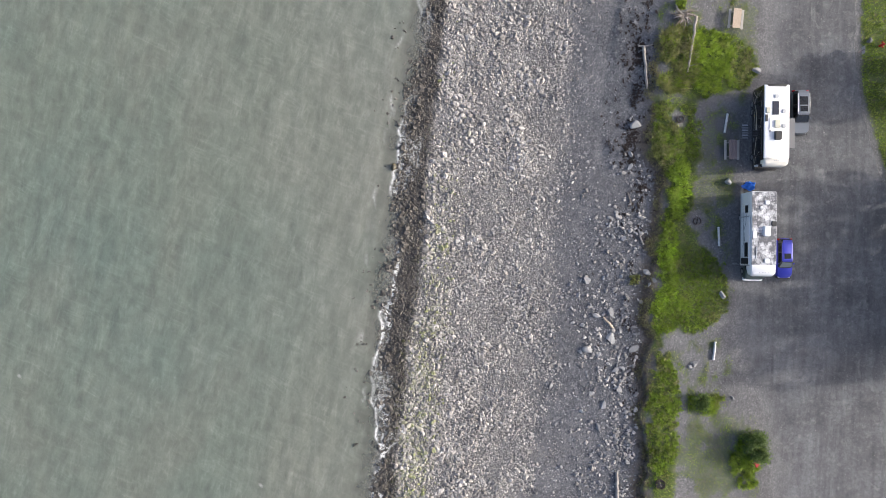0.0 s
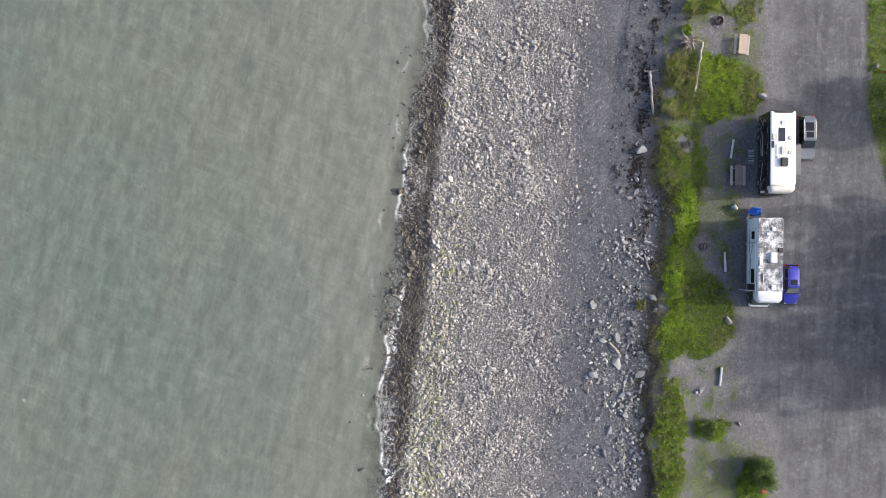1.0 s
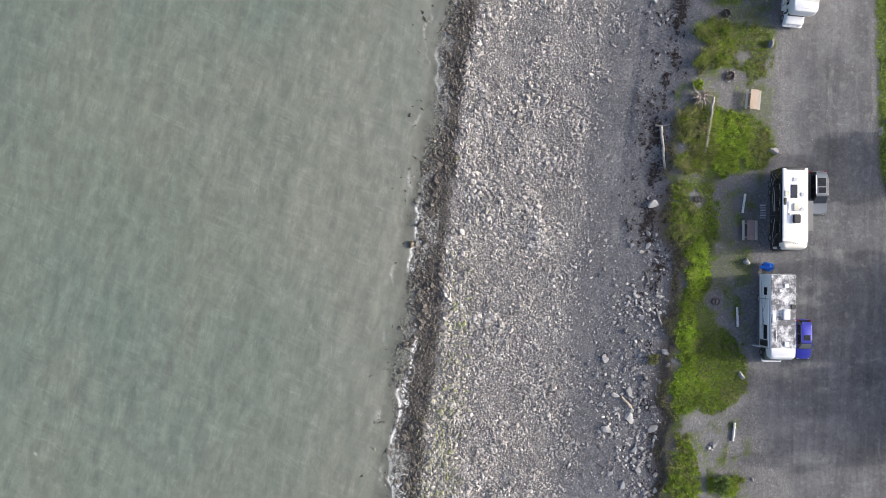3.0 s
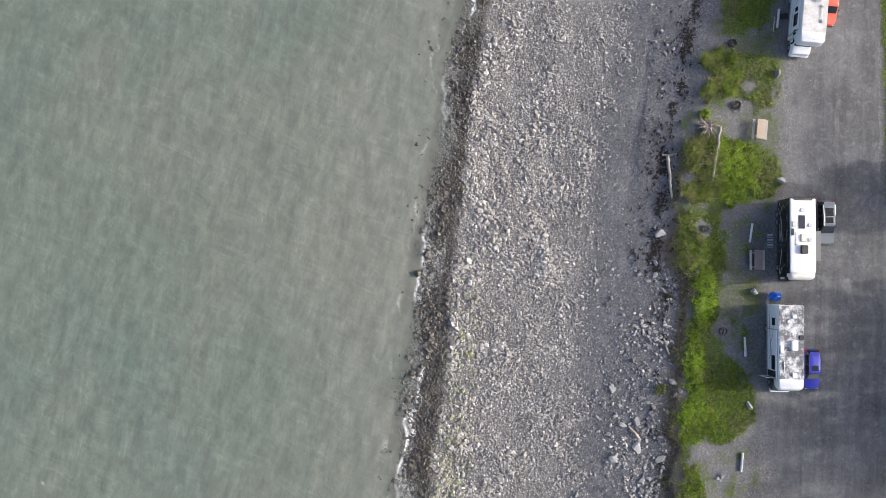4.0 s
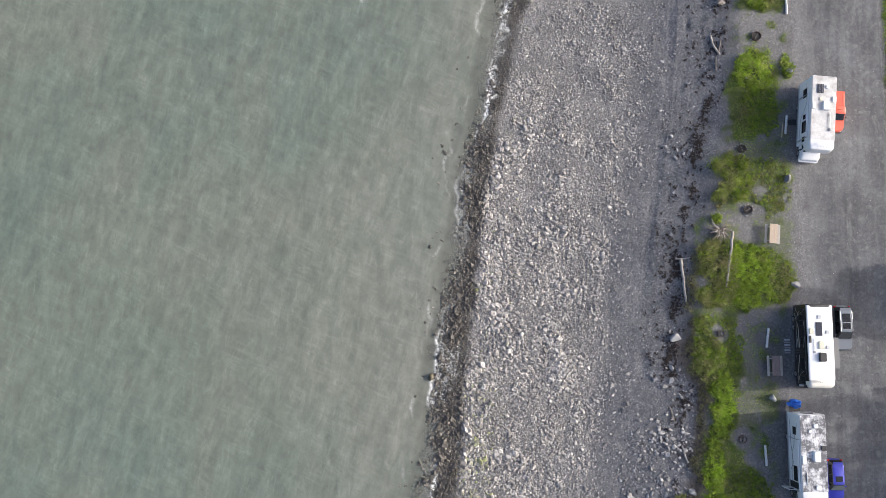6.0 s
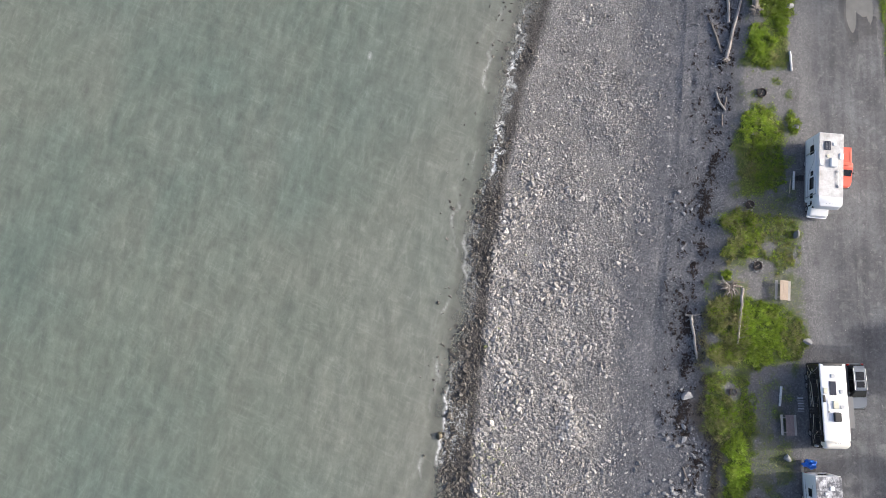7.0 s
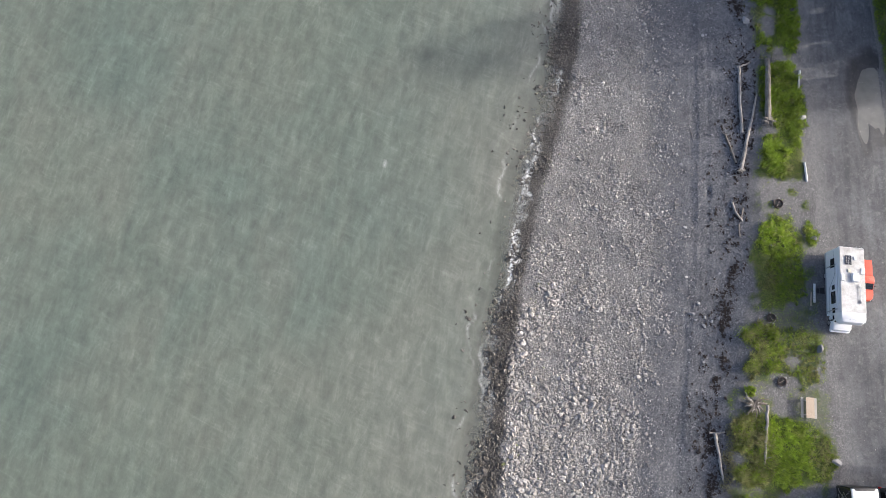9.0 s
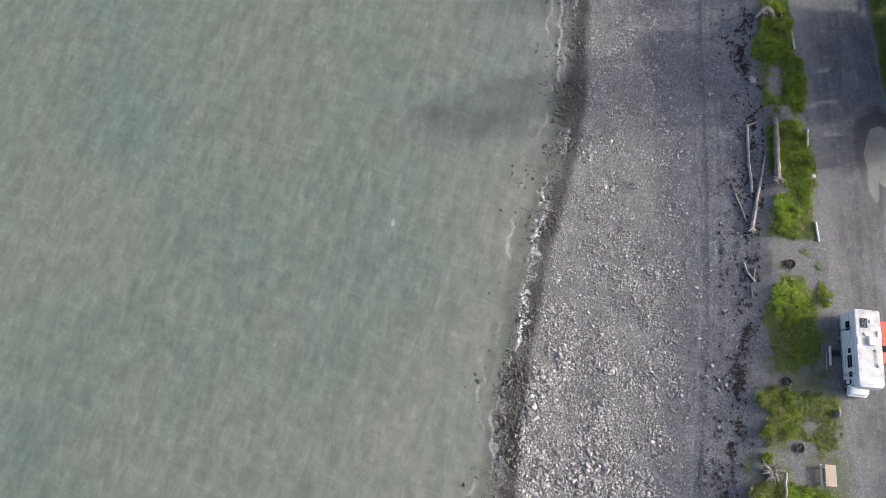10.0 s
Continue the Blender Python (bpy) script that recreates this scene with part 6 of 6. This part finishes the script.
fire_ring(20.46, 11.05, 0.38, "rusty steel fire ring in the grass", 0, 1, ASH)
fire_ring(22.41, 0.10, 0.40, "rusty steel fire ring beside the lawn", 0, 2, ASH)
fire_ring(18.79, -28.1, 0.52, "blackened steel fire ring on the grass strip", 0, 3)
fire_ring(23.40, 31.35, 0.44, "steel fire ring with a circle of stones", 11, 4)
fire_ring(23.85, 24.54, 0.46, "charred fire ring with pale stones round it", 13, 5)
fire_ring(25.46, 44.3, 0.52, "blackened fire ring on open gravel", 5, 6)
fire_ring(28.44, 76.4, 0.50, "blackened fire ring beside the road", 3, 7)


# white parking logs: one end and the other
for k, (x0, y0, x1, y1) in enumerate(((25.56, 11.71, 25.27, 9.69), (24.72, -0.48, 24.80, -2.55), (24.49, -12.8, 24.32, -14.74), (28.47, 35.14, 28.25, 33.08), (28.95, 49.3, 28.96, 46.96), (29.65, 60.89, 29.28, 58.61), (29.48, 74.09, 29.53, 71.77))):
    pts = smooth_line(((x0, y0, 0.13), (x1, y1, 0.13)), 9, 0.015, k)
    log = part("parking_log", tube(pts, [0.13 + 0.012 * math.sin(3.1 * j + k) for j in range(9)], 10, 0.06, k), WHITE_LOG, None, smooth=True)
    tagged(log, "whitewashed log lying as a parking stop", "parking log", "parking logs")
log = part("plank_scrap", tube(smooth_line(((28.05, 34.25, 0.05), (27.85, 32.7, 0.05)), 6, 0.01, 3), [0.06] * 6, 6, 0.1, 3), TAN_WOOD, None)
tagged(log, "short tan timber offcut lying on gravel", "timber")


def boulder(x, y, r, seed, label, mat=None, flat=0.7, group="boulders", name="boulder"):
    ob = part(name, rock_bm(r, seed, flat, 3), mat or BOULDER)
    ob.location = (x, y, ground_z(x, y) + r * flat * 0.35)
    ob.rotation_euler.z = seed * 1.7
    return tagged(ob, label, "rock", group)


WET_ROCK = speckled("wet_olive_rock", (0.02, 0.018, 0.012), (0.13, 0.105, 0.05), 3.0, 0.4)
PALE_ROCK = single_stone_material("pale_rock", (0.27, 0.268, 0.265), (0.44, 0.437, 0.425))
boulder(28.45, 16.45, 0.66, 11, "grey boulder at the road's edge", flat=0.9)
boulder(28.15, 28.1, 0.52, 12, "round grey boulder in the grass", flat=0.95)
boulder(25.66, 4.40, 0.62, 13, "angular grey boulder on patchy grass", flat=0.8)
boulder(25.3, -7.88, 0.52, 14, "pale grey boulder on the lawn", flat=0.7)
boulder(29.2, 54.9, 0.55, 15, "pale boulder in the grass beside the road", PALE_ROCK)
boulder(28.9, 40.3, 0.50, 16, "grey boulder in a tuft of grass", flat=0.8)
boulder(40.66, 19.8, 0.48, 17, "pale grey boulder on the verge", flat=0.8)
boulder(29.51, 69.0, 0.40, 18, "dark boulder in the grass beside the road", CHAR)
boulder(23.5, -19.6, 0.34, 19, "grey stone among the shrub", flat=0.8)
boulder(24.25, 67.7, 0.85, 20, "flat pale slab of rock on the bank", PALE_ROCK, 0.3)
for k, (x, y, r) in enumerate(((15.93, 10.55, 0.85), (15.5, 7.3, 0.5), (15.4, 5.9, 0.6), (11.05, -6.42, 0.74), (12.03, -10.35, 0.66), (13.48, -9.96, 0.74), (13.64, -12.75, 0.74), (11.22, -14.0, 0.7), (14.6, -11.96, 0.58), (16.15, -13.92, 0.65), (14.89, -15.95, 0.6), (14.16, -16.18, 0.5), (14.47, -18.19, 0.74), (12.91, -19.91, 0.62), (17.38, -5.51, 0.75), (13.94, -7.52, 0.46), (12.71, -6.32, 0.46), (10.12, -8.07, 0.5), (10.58, -11.27, 0.5), (18.0, -6.35, 0.5), (11.72, -18.8, 0.42), (12.4, -22.6, 0.6), (13.2, -25.5, 0.6), (14.75, 27.9, 0.36), (16.2, 26.6, 0.25))):
    boulder(x, y, 0.85 * r, 30 + k, "pale angular boulder on the upper beach", PALE_ROCK, 0.42, "beach boulders")
boulder(-10.65, 5.75, 0.62, 60, "dark wet rock standing in the shallows", WET_ROCK, 0.7, "wet rocks")


# a white bag, stood in for by a small pale rock shape
boulder(24.26, 39.4, 0.26, 61, "small white bag in the grass, shaped as a rock", PALE_ROCK, 0.7)
boulder(17.9, 22.75, 0.34, 62, "rust-brown stone among the seaweed", RUST, 0.7, "beach boulders")
for k, (x, y) in enumerate(((15.8, 31.2), (16.7, 31.5), (15.3, 31.9), (18.2, 31.4), (16.2, 33.1), (16.5, 30.6), (17.4, 31.0), (26.4, -18.7), (17.5, -6.8), (22.0, -15.1), (22.3, -15.4), (21.8, -15.5), (22.1, -15.7), (22.5, -15.1))):
    boulder(x, y, 0.26 + 0.05 * (k % 3), 70 + k, "small pale stone on the gravel", PALE_ROCK, 0.7, "beach boulders")


# ---- driftwood ----
def drift_log(name, pts, radii, seed, label, mat=DRIFT, wander=0.05, knots=0, roots=0, root_at=-1, lift=1.0):
    """A stranded trunk lying on the ground, with stubs of limbs and torn roots at one end."""
    n = 14
    line_pts = []
    for i, p in enumerate(smooth_line([(x, y, 0) for x, y in pts], n, wander, seed)):
        r = radii[0] + (radii[1] - radii[0]) * i / (n - 1)
        line_pts.append((Vector((p.x, p.y, ground_z(p.x, p.y) + r * 0.8 * lift)), r))
    rnd = random.Random(seed)
    t = new(name)
    t.location = line_pts[n // 2][0] - Vector((0, 0, line_pts[n // 2][1]))
    tagged(t, label, "driftwood", "driftwood logs")
    base = t.location.copy()
    part("trunk", tube([p - base for p, r in line_pts], [r * (1 + rnd.uniform(-0.08, 0.08)) for p, r in line_pts], 10, 0.10, seed), mat, t, smooth=True)
    for k in range(knots):
        p, r = line_pts[rnd.randrange(2, n - 2)]
        a = rnd.uniform(0, 6.3)
        tip = p + Vector((math.cos(a), math.sin(a), rnd.uniform(0.2, 0.8))) * rnd.uniform(0.25, 0.6)
        part("limb_stub", tube([p - base, tip - base], [r * 0.4, r * 0.2], 7, 0.1, seed + k), mat, t)
    p, r = line_pts[root_at]
    for k in range(roots):
        a = 2 * math.pi * k / roots + rnd.uniform(-0.3, 0.3)
        reach = r * rnd.uniform(1.3, 2.7)
        tip = p + Vector((math.cos(a) * reach, math.sin(a) * reach * 0.8, rnd.uniform(-0.6, 1.1) * r))
        mid = p.lerp(tip, 0.5) + Vector((0, 0, r * 0.5))
        part("root", tube(smooth_line((p - base, mid - base, tip - base), 6, 0.10 * reach, seed + k), [r * 0.42, r * 0.36, r * 0.3, r * 0.22, r * 0.16, r * 0.08], 7, 0.2, seed + k), DRIFT_DARK if k % 3 else mat, t, smooth=True)
    return t


drift_log("driftwood_log", ((16.66, 19.1), (17.04, 14.4)), (0.18, 0.13), 1, "straight bleached log with forked end on the beach", DRIFT, 0.03, 2)
drift_log("driftwood_branch", ((16.1, 19.15), (16.7, 19.1), (17.6, 19.25)), (0.12, 0.07), 2, "bleached branch lying across a log's end", DRIFT, 0.02)
drift_log("driftwood_log", ((21.99, 22.07), (21.75, 20.02), (21.39, 17.57), (21.08, 15.96)), (0.17, 0.10), 3, "twisted bleached trunk lying in tall grass", DRIFT, 0.06, 3, lift=3.4)
drift_log("driftwood_log", ((22.95, 61.9), (22.74, 59.7), (22.47, 53.2)), (0.15, 0.19), 4, "long bleached log lying along the bank", DRIFT, 0.03)
drift_log("driftwood_branch", ((22.7, 61.7), (24.2, 62.25)), (0.13, 0.09), 5, "short bleached branch beside long log", DRIFT, 0.04, 1)
drift_log("driftwood_log", ((24.55, 58.0), (21.86, 48.5)), (0.10, 0.24), 6, "slanting bleached trunk with torn roots", DRIFT, 0.03, 0, 16, -1)
drift_log("driftwood_log", ((20.68, 53.2), (21.5, 49.5)), (0.14, 0.13), 7, "short grey log lying on the gravel", DRIFT_DARK, 0.03)
drift_log("driftwood_log", ((25.97, 62.3), (25.75, 59.2), (25.18, 54.2)), (0.29, 0.37), 8, "thick old grey trunk with a root ball", DRIFT_DARK, 0.03, 0, 34, -1, 1.1)
drift_log("driftwood_branch", ((20.64, 44.7), (20.85, 43.6), (21.53, 42.4)), (0.13, 0.11), 9, "crooked bleached branch in the wrack", DRIFT, 0.03)
drift_log("driftwood_branch", ((21.7, 44.0), (21.4, 42.6)), (0.09, 0.07), 10, "brown branch in the wrack", DRIFT_DARK, 0.03)
drift_log("driftwood_branch", ((21.12, 42.0), (21.04, 40.6)), (0.10, 0.08), 11, "short grey branch in the wrack", DRIFT_DARK, 0.03)
drift_log("driftwood_branch", ((16.4, -0.8), (16.55, -1.6), (16.85, -2.5)), (0.08, 0.10), 12, "thin bleached branch on the beach", DRIFT, 0.03)
drift_log("driftwood_branch", ((12.76, -10.46), (13.3, -11.05), (13.74, -11.6)), (0.10, 0.13), 13, "orange-brown piece of timber among boulders", TAN_WOOD, 0.04)
drift_log("driftwood_branch", ((15.2, 3.2), (15.7, 1.6)), (0.07, 0.05), 14, "thin dark stick on the beach", DRIFT_DARK, 0.03)
drift_log("driftwood_log", ((14.4, -27.2), (14.5, -31.0)), (0.15, 0.18), 15, "straight bleached log among the boulders", DRIFT, 0.03)
drift_log("driftwood_branch", ((3.0, 0.6), (4.6, 1.3)), (0.06, 0.05), 16, "thin dark branch on the cobbles", DRIFT_DARK, 0.08)
drift_log("driftwood_branch", ((16.9, 54.0), (17.1, 52.8)), (0.05, 0.04), 17, "thin stick on the upper beach", DRIFT_DARK, 0.03)


def root_wad(x, y, seed, label, reach=1.3, n=15, arc=2 * math.pi, a0=0.0, thick=0.16):
    """A weathered stump lying roots outward."""
    t = empty("driftwood_stump", pose(x, y, ground_z(x, y)), label, "driftwood", "driftwood stumps")
    rnd = random.Random(seed)
    part("stump", rock_bm(0.62, seed, 0.8, 3), ROOT_WOOD, t).location.z = 0.25
    for k in range(n):
        a = a0 + arc * k / n + rnd.uniform(-0.2, 0.2)
        q = reach * rnd.uniform(0.6, 1.1)
        pts = ((0.1 * math.cos(a), 0.1 * math.sin(a), 0.35), (0.5 * q * math.cos(a + 0.2), 0.5 * q * math.sin(a + 0.2), 0.5), (q * math.cos(a), q * math.sin(a), rnd.uniform(0.08, 0.5)))
        part("root", tube(smooth_line(pts, 8, 0.04, seed + k), [thick * (1 - 0.11 * j) for j in range(8)], 7, 0.15, seed + k), ROOT_WOOD if k % 4 else DRIFT, t, smooth=True)
    return t


root_wad(20.6, 22.2, 21, "bleached driftwood stump with spreading roots", 1.6, 19, 4.9, 2.3, 0.14)
t = root_wad(26.4, 76.6, 22, "arched grey driftwood stump on the bank", 0.9, 5, 2.0, 0.5, 0.2)
part("arch", tube(smooth_line(((-1.1, -0.3, 0.15), (-0.5, 0.45, 0.5), (0.3, 0.7, 0.6), (0.9, 0.1, 0.4), (1.05, -0.7, 0.15)), 14, 0.03, 4), [0.16, 0.2, 0.24, 0.28, 0.3, 0.33, 0.35, 0.35, 0.33, 0.3, 0.27, 0.24, 0.2, 0.16], 10, 0.12, 5), DRIFT_DARK, t, smooth=True)


# ---- shrubs ----
def shrub(x, y, r, tall, seed, label, n=2600, mat=None, dry=0.0):
    rng = np.random.default_rng(seed)
    t = empty("shrub", pose(x, y, ground_z(x, y)), label, "shrub", "shrubs")
    rnd = random.Random(seed)
    for k in range(6):
        a = rnd.uniform(0, 6.3)
        part("stem", tube(smooth_line(((0, 0, 0), (0.3 * r * math.cos(a), 0.3 * r * math.sin(a), 0.5 * tall), (0.6 * r * math.cos(a), 0.6 * r * math.sin(a), 0.85 * tall)), 6, 0.03, k), [0.05, 0.045, 0.04, 0.03, 0.02, 0.012], 6), BARK, t)
    lumps = rng.uniform(-1, 1, (26, 3)) * (0.75 * r, 0.75 * r, 0.3 * tall) + (0, 0, 0.55 * tall)
    c = lumps[rng.integers(0, 26, n)] + rng.normal(size=(n, 3)) * (0.17 * r, 0.17 * r, 0.13 * tall)
    c[:, 2] = np.maximum(c[:, 2], 0.05)
    u, v = rng.normal(size=(n, 3)), rng.normal(size=(n, 3))
    u /= np.linalg.norm(u, axis=1)[:, None]
    v = np.cross(u, v)
    v /= np.linalg.norm(v, axis=1)[:, None]
    s = rng.uniform(0.06, 0.13, n)[:, None]
    quad = np.stack([c - u * s, c + v * s * 0.5, c + u * s, c - v * s * 0.5], 1)
    ob = mesh_arrays("foliage", quad.reshape(-1, 3), np.arange(n * 4).reshape(-1, 4), mat or LEAF, olive=np.full(n * 4, dry))
    ob.parent = t
    return t


shrub(28.15, -23.7, 1.7, 2.3, 41, "dense dark green willow shrub beside the road", 5200)
shrub(23.0, -19.2, 1.05, 0.9, 42, "low green shrub on gravel", 1800)
shrub(20.4, 23.5, 0.6, 0.5, 43, "small green shrub on gravel", 600, GRASS)
shrub(15.95, -6.3, 0.6, 0.4, 44, "tuft of yellowish weeds on the beach", 420, GRASS, 0.6)
for k in range(6):
    shrub(41.9 + 0.5 * math.sin(5 * k), 62.5 + 3.2 * k, 1.5, 2.0, 45 + k, "dark green shrub in the shaded verge", 1500)
cloth = part("red_cloth", stacked(((0.0, 0.25, -0.35, 0.35, 0.1), (0.12, 0.2, -0.3, 0.3, 0.1))), RED_CLOTH)
cloth.location, cloth.rotation_euler = (28.75, -25.6, 0.75), (0.2, 0.15, 0.6)
tagged(cloth, "crumpled red cloth caught on the shrub", "cloth")


# ---- blue bundle on the rear rack, mat, sign ----
bm = rock_bm(1.0, 71, 0.62, 4)
for v in bm.verts:
    v.co += v.co.normalized() * (0.16 * noise.noise(v.co * 5) + 0.10 * noise.noise(v.co * 11))
    v.co.x *= 1.0
    v.co.y *= 0.78
bundle = part("tarp_bundle", bm, BLUE_TARP, None)
bundle.location = (27.72, 4.02, 1.0)
tagged(bundle, "bright blue crumpled tarpaulin on the camper's rear rack", "tarpaulin")
mat_thing = empty("door_mat", pose(27.5, 9.87, 0.02), "grey slatted mat before the motorhome's door", "mat")
for k in range(6):
    part("slat", boxed(-0.30, 0.30, -0.78 + 0.27 * k, -0.62 + 0.27 * k, 0.0, 0.03, bevel=0.006), GREY_PLASTIC if k % 2 else GREY_TRIM, mat_thing)
sign = empty("road_sign", pose(39.6, 18.55, 0.0), "small square sign on a post beside the road", "sign")
part("post", boxed(-0.05, 0.05, -0.05, 0.05, 0.0, 1.25, bevel=0.008), GREY_WOOD, sign)
part("board", boxed(-0.03, 0.0, -0.42, 0.42, 0.68, 1.28, bevel=0.008), SILVER_WOOD, sign)
red = empty("fire_hydrant", pose(41.9, 19.3, 0.0), "small red hydrant post in the verge grass", "hydrant")
part("post", tube([(0, 0, 0), (0, 0, 0.75)], [0.13, 0.12], 12), LAMP_RED, red, smooth=True)
part("arm", tube([(0, -0.32, 0.5), (0, 0.32, 0.5)], [0.09, 0.09], 10), LAMP_RED, red, smooth=True)
part("cap", tube([(0, 0, 0.75), (0, 0, 0.88)], [0.16, 0.06], 12), LAMP_RED, red, smooth=True)


# ---- seaweed left by the tide ----
def wrack():
    rng = np.random.default_rng(12)
    n = 5200
    y = rng.uniform(-20, 84, n)
    lane = np.interp(y, (10, 20, 34, 40, 60), (2.2, 2.0, 2.2, 1.4, 1.5)) + 1.3 * (fbm(0 * y, y, 5.0, 112) - 0.5)
    off = np.where(rng.uniform(0, 1, n) < 0.5, -lane + 0.30 * rng.normal(size=n), -lane - 0.4 + 1.5 * rng.normal(size=n))
    x = bank_line(y) + np.minimum(off, -0.3)
    keep = rng.uniform(0, 1, n) < np.clip(5 * (fbm(x * 1.3, y, 1.6, 111) - 0.44), 0.05, 1) * np.clip((y + 8) / 22, 0.26, 0.75)
    x, y = x[keep], y[keep]
    many = rng.integers(2, 9, len(x))
    x, y = np.repeat(x, many), np.repeat(y, many)
    m = len(x)
    x, y = x + 0.06 * rng.normal(size=m), y + 0.09 * rng.normal(size=m)
    a, s = rng.uniform(0, 6.3, m), rng.uniform(0.06, 0.15, m)
    z = height(x, y) + 0.02
    dx, dy = np.cos(a) * s, np.sin(a) * s
    w = rng.uniform(0.3, 0.8, m)
    lift = rng.uniform(0.02, 0.10, m)
    v = np.stack([np.stack([x - dx, y - dy, z], 1), np.stack([x - dy * w, y + dx * w, z + lift], 1), np.stack([x + dx, y + dy, z + 0.01], 1), np.stack([x + dy * w, y - dx * w, z + lift * 0.6], 1)], 1)
    ob = mesh_arrays("seaweed", v.reshape(-1, 3), np.arange(m * 4).reshape(-1, 4), WRACK)
    tagged(ob, "dried dark seaweed strewn along the upper beach", "seaweed", kind="stuff")


wrack()


# ---- the larger single stones of the beach ----
def beach_stones():
    rng = np.random.default_rng(21)
    shapes = []
    for k in range(8):
        bm = rock_bm(1.0, 200 + k, 0.5, 1)
        me = bpy.data.meshes.new("stone")
        bm.to_mesh(me)
        bm.free()
        me.materials.append(PALE_ROCK)
        shapes.append(me)
    made = 0
    while made < 290:
        y = rng.uniform(-32, 78)
        if made % 3:
            x = float(cobble_line(y)) + 9.0 * rng.beta(2.0, 1.5)
            if y > 0 and rng.uniform() < 0.9 or x > bank_line(y) - 1.2:
                continue
            r = 0.17 + 0.34 * rng.beta(0.9, 2.8)
        else:
            x = float(waterline(y)) + rng.uniform(2.5, 16.0)
            r = 0.20 + 0.22 * rng.beta(1.5, 2.5)
        ob = new("stone", shapes[made % 8])
        ob.location = (x, y, ground_z(x, y) + 0.14 * r)
        ob.rotation_euler = (rng.uniform(-0.4, 0.4), rng.uniform(-0.4, 0.4), rng.uniform(0, 6.3))
        ob.scale = (r, r, r * rng.uniform(0.8, 1.2))
        ob.parent = ground
        made += 1


beach_stones()
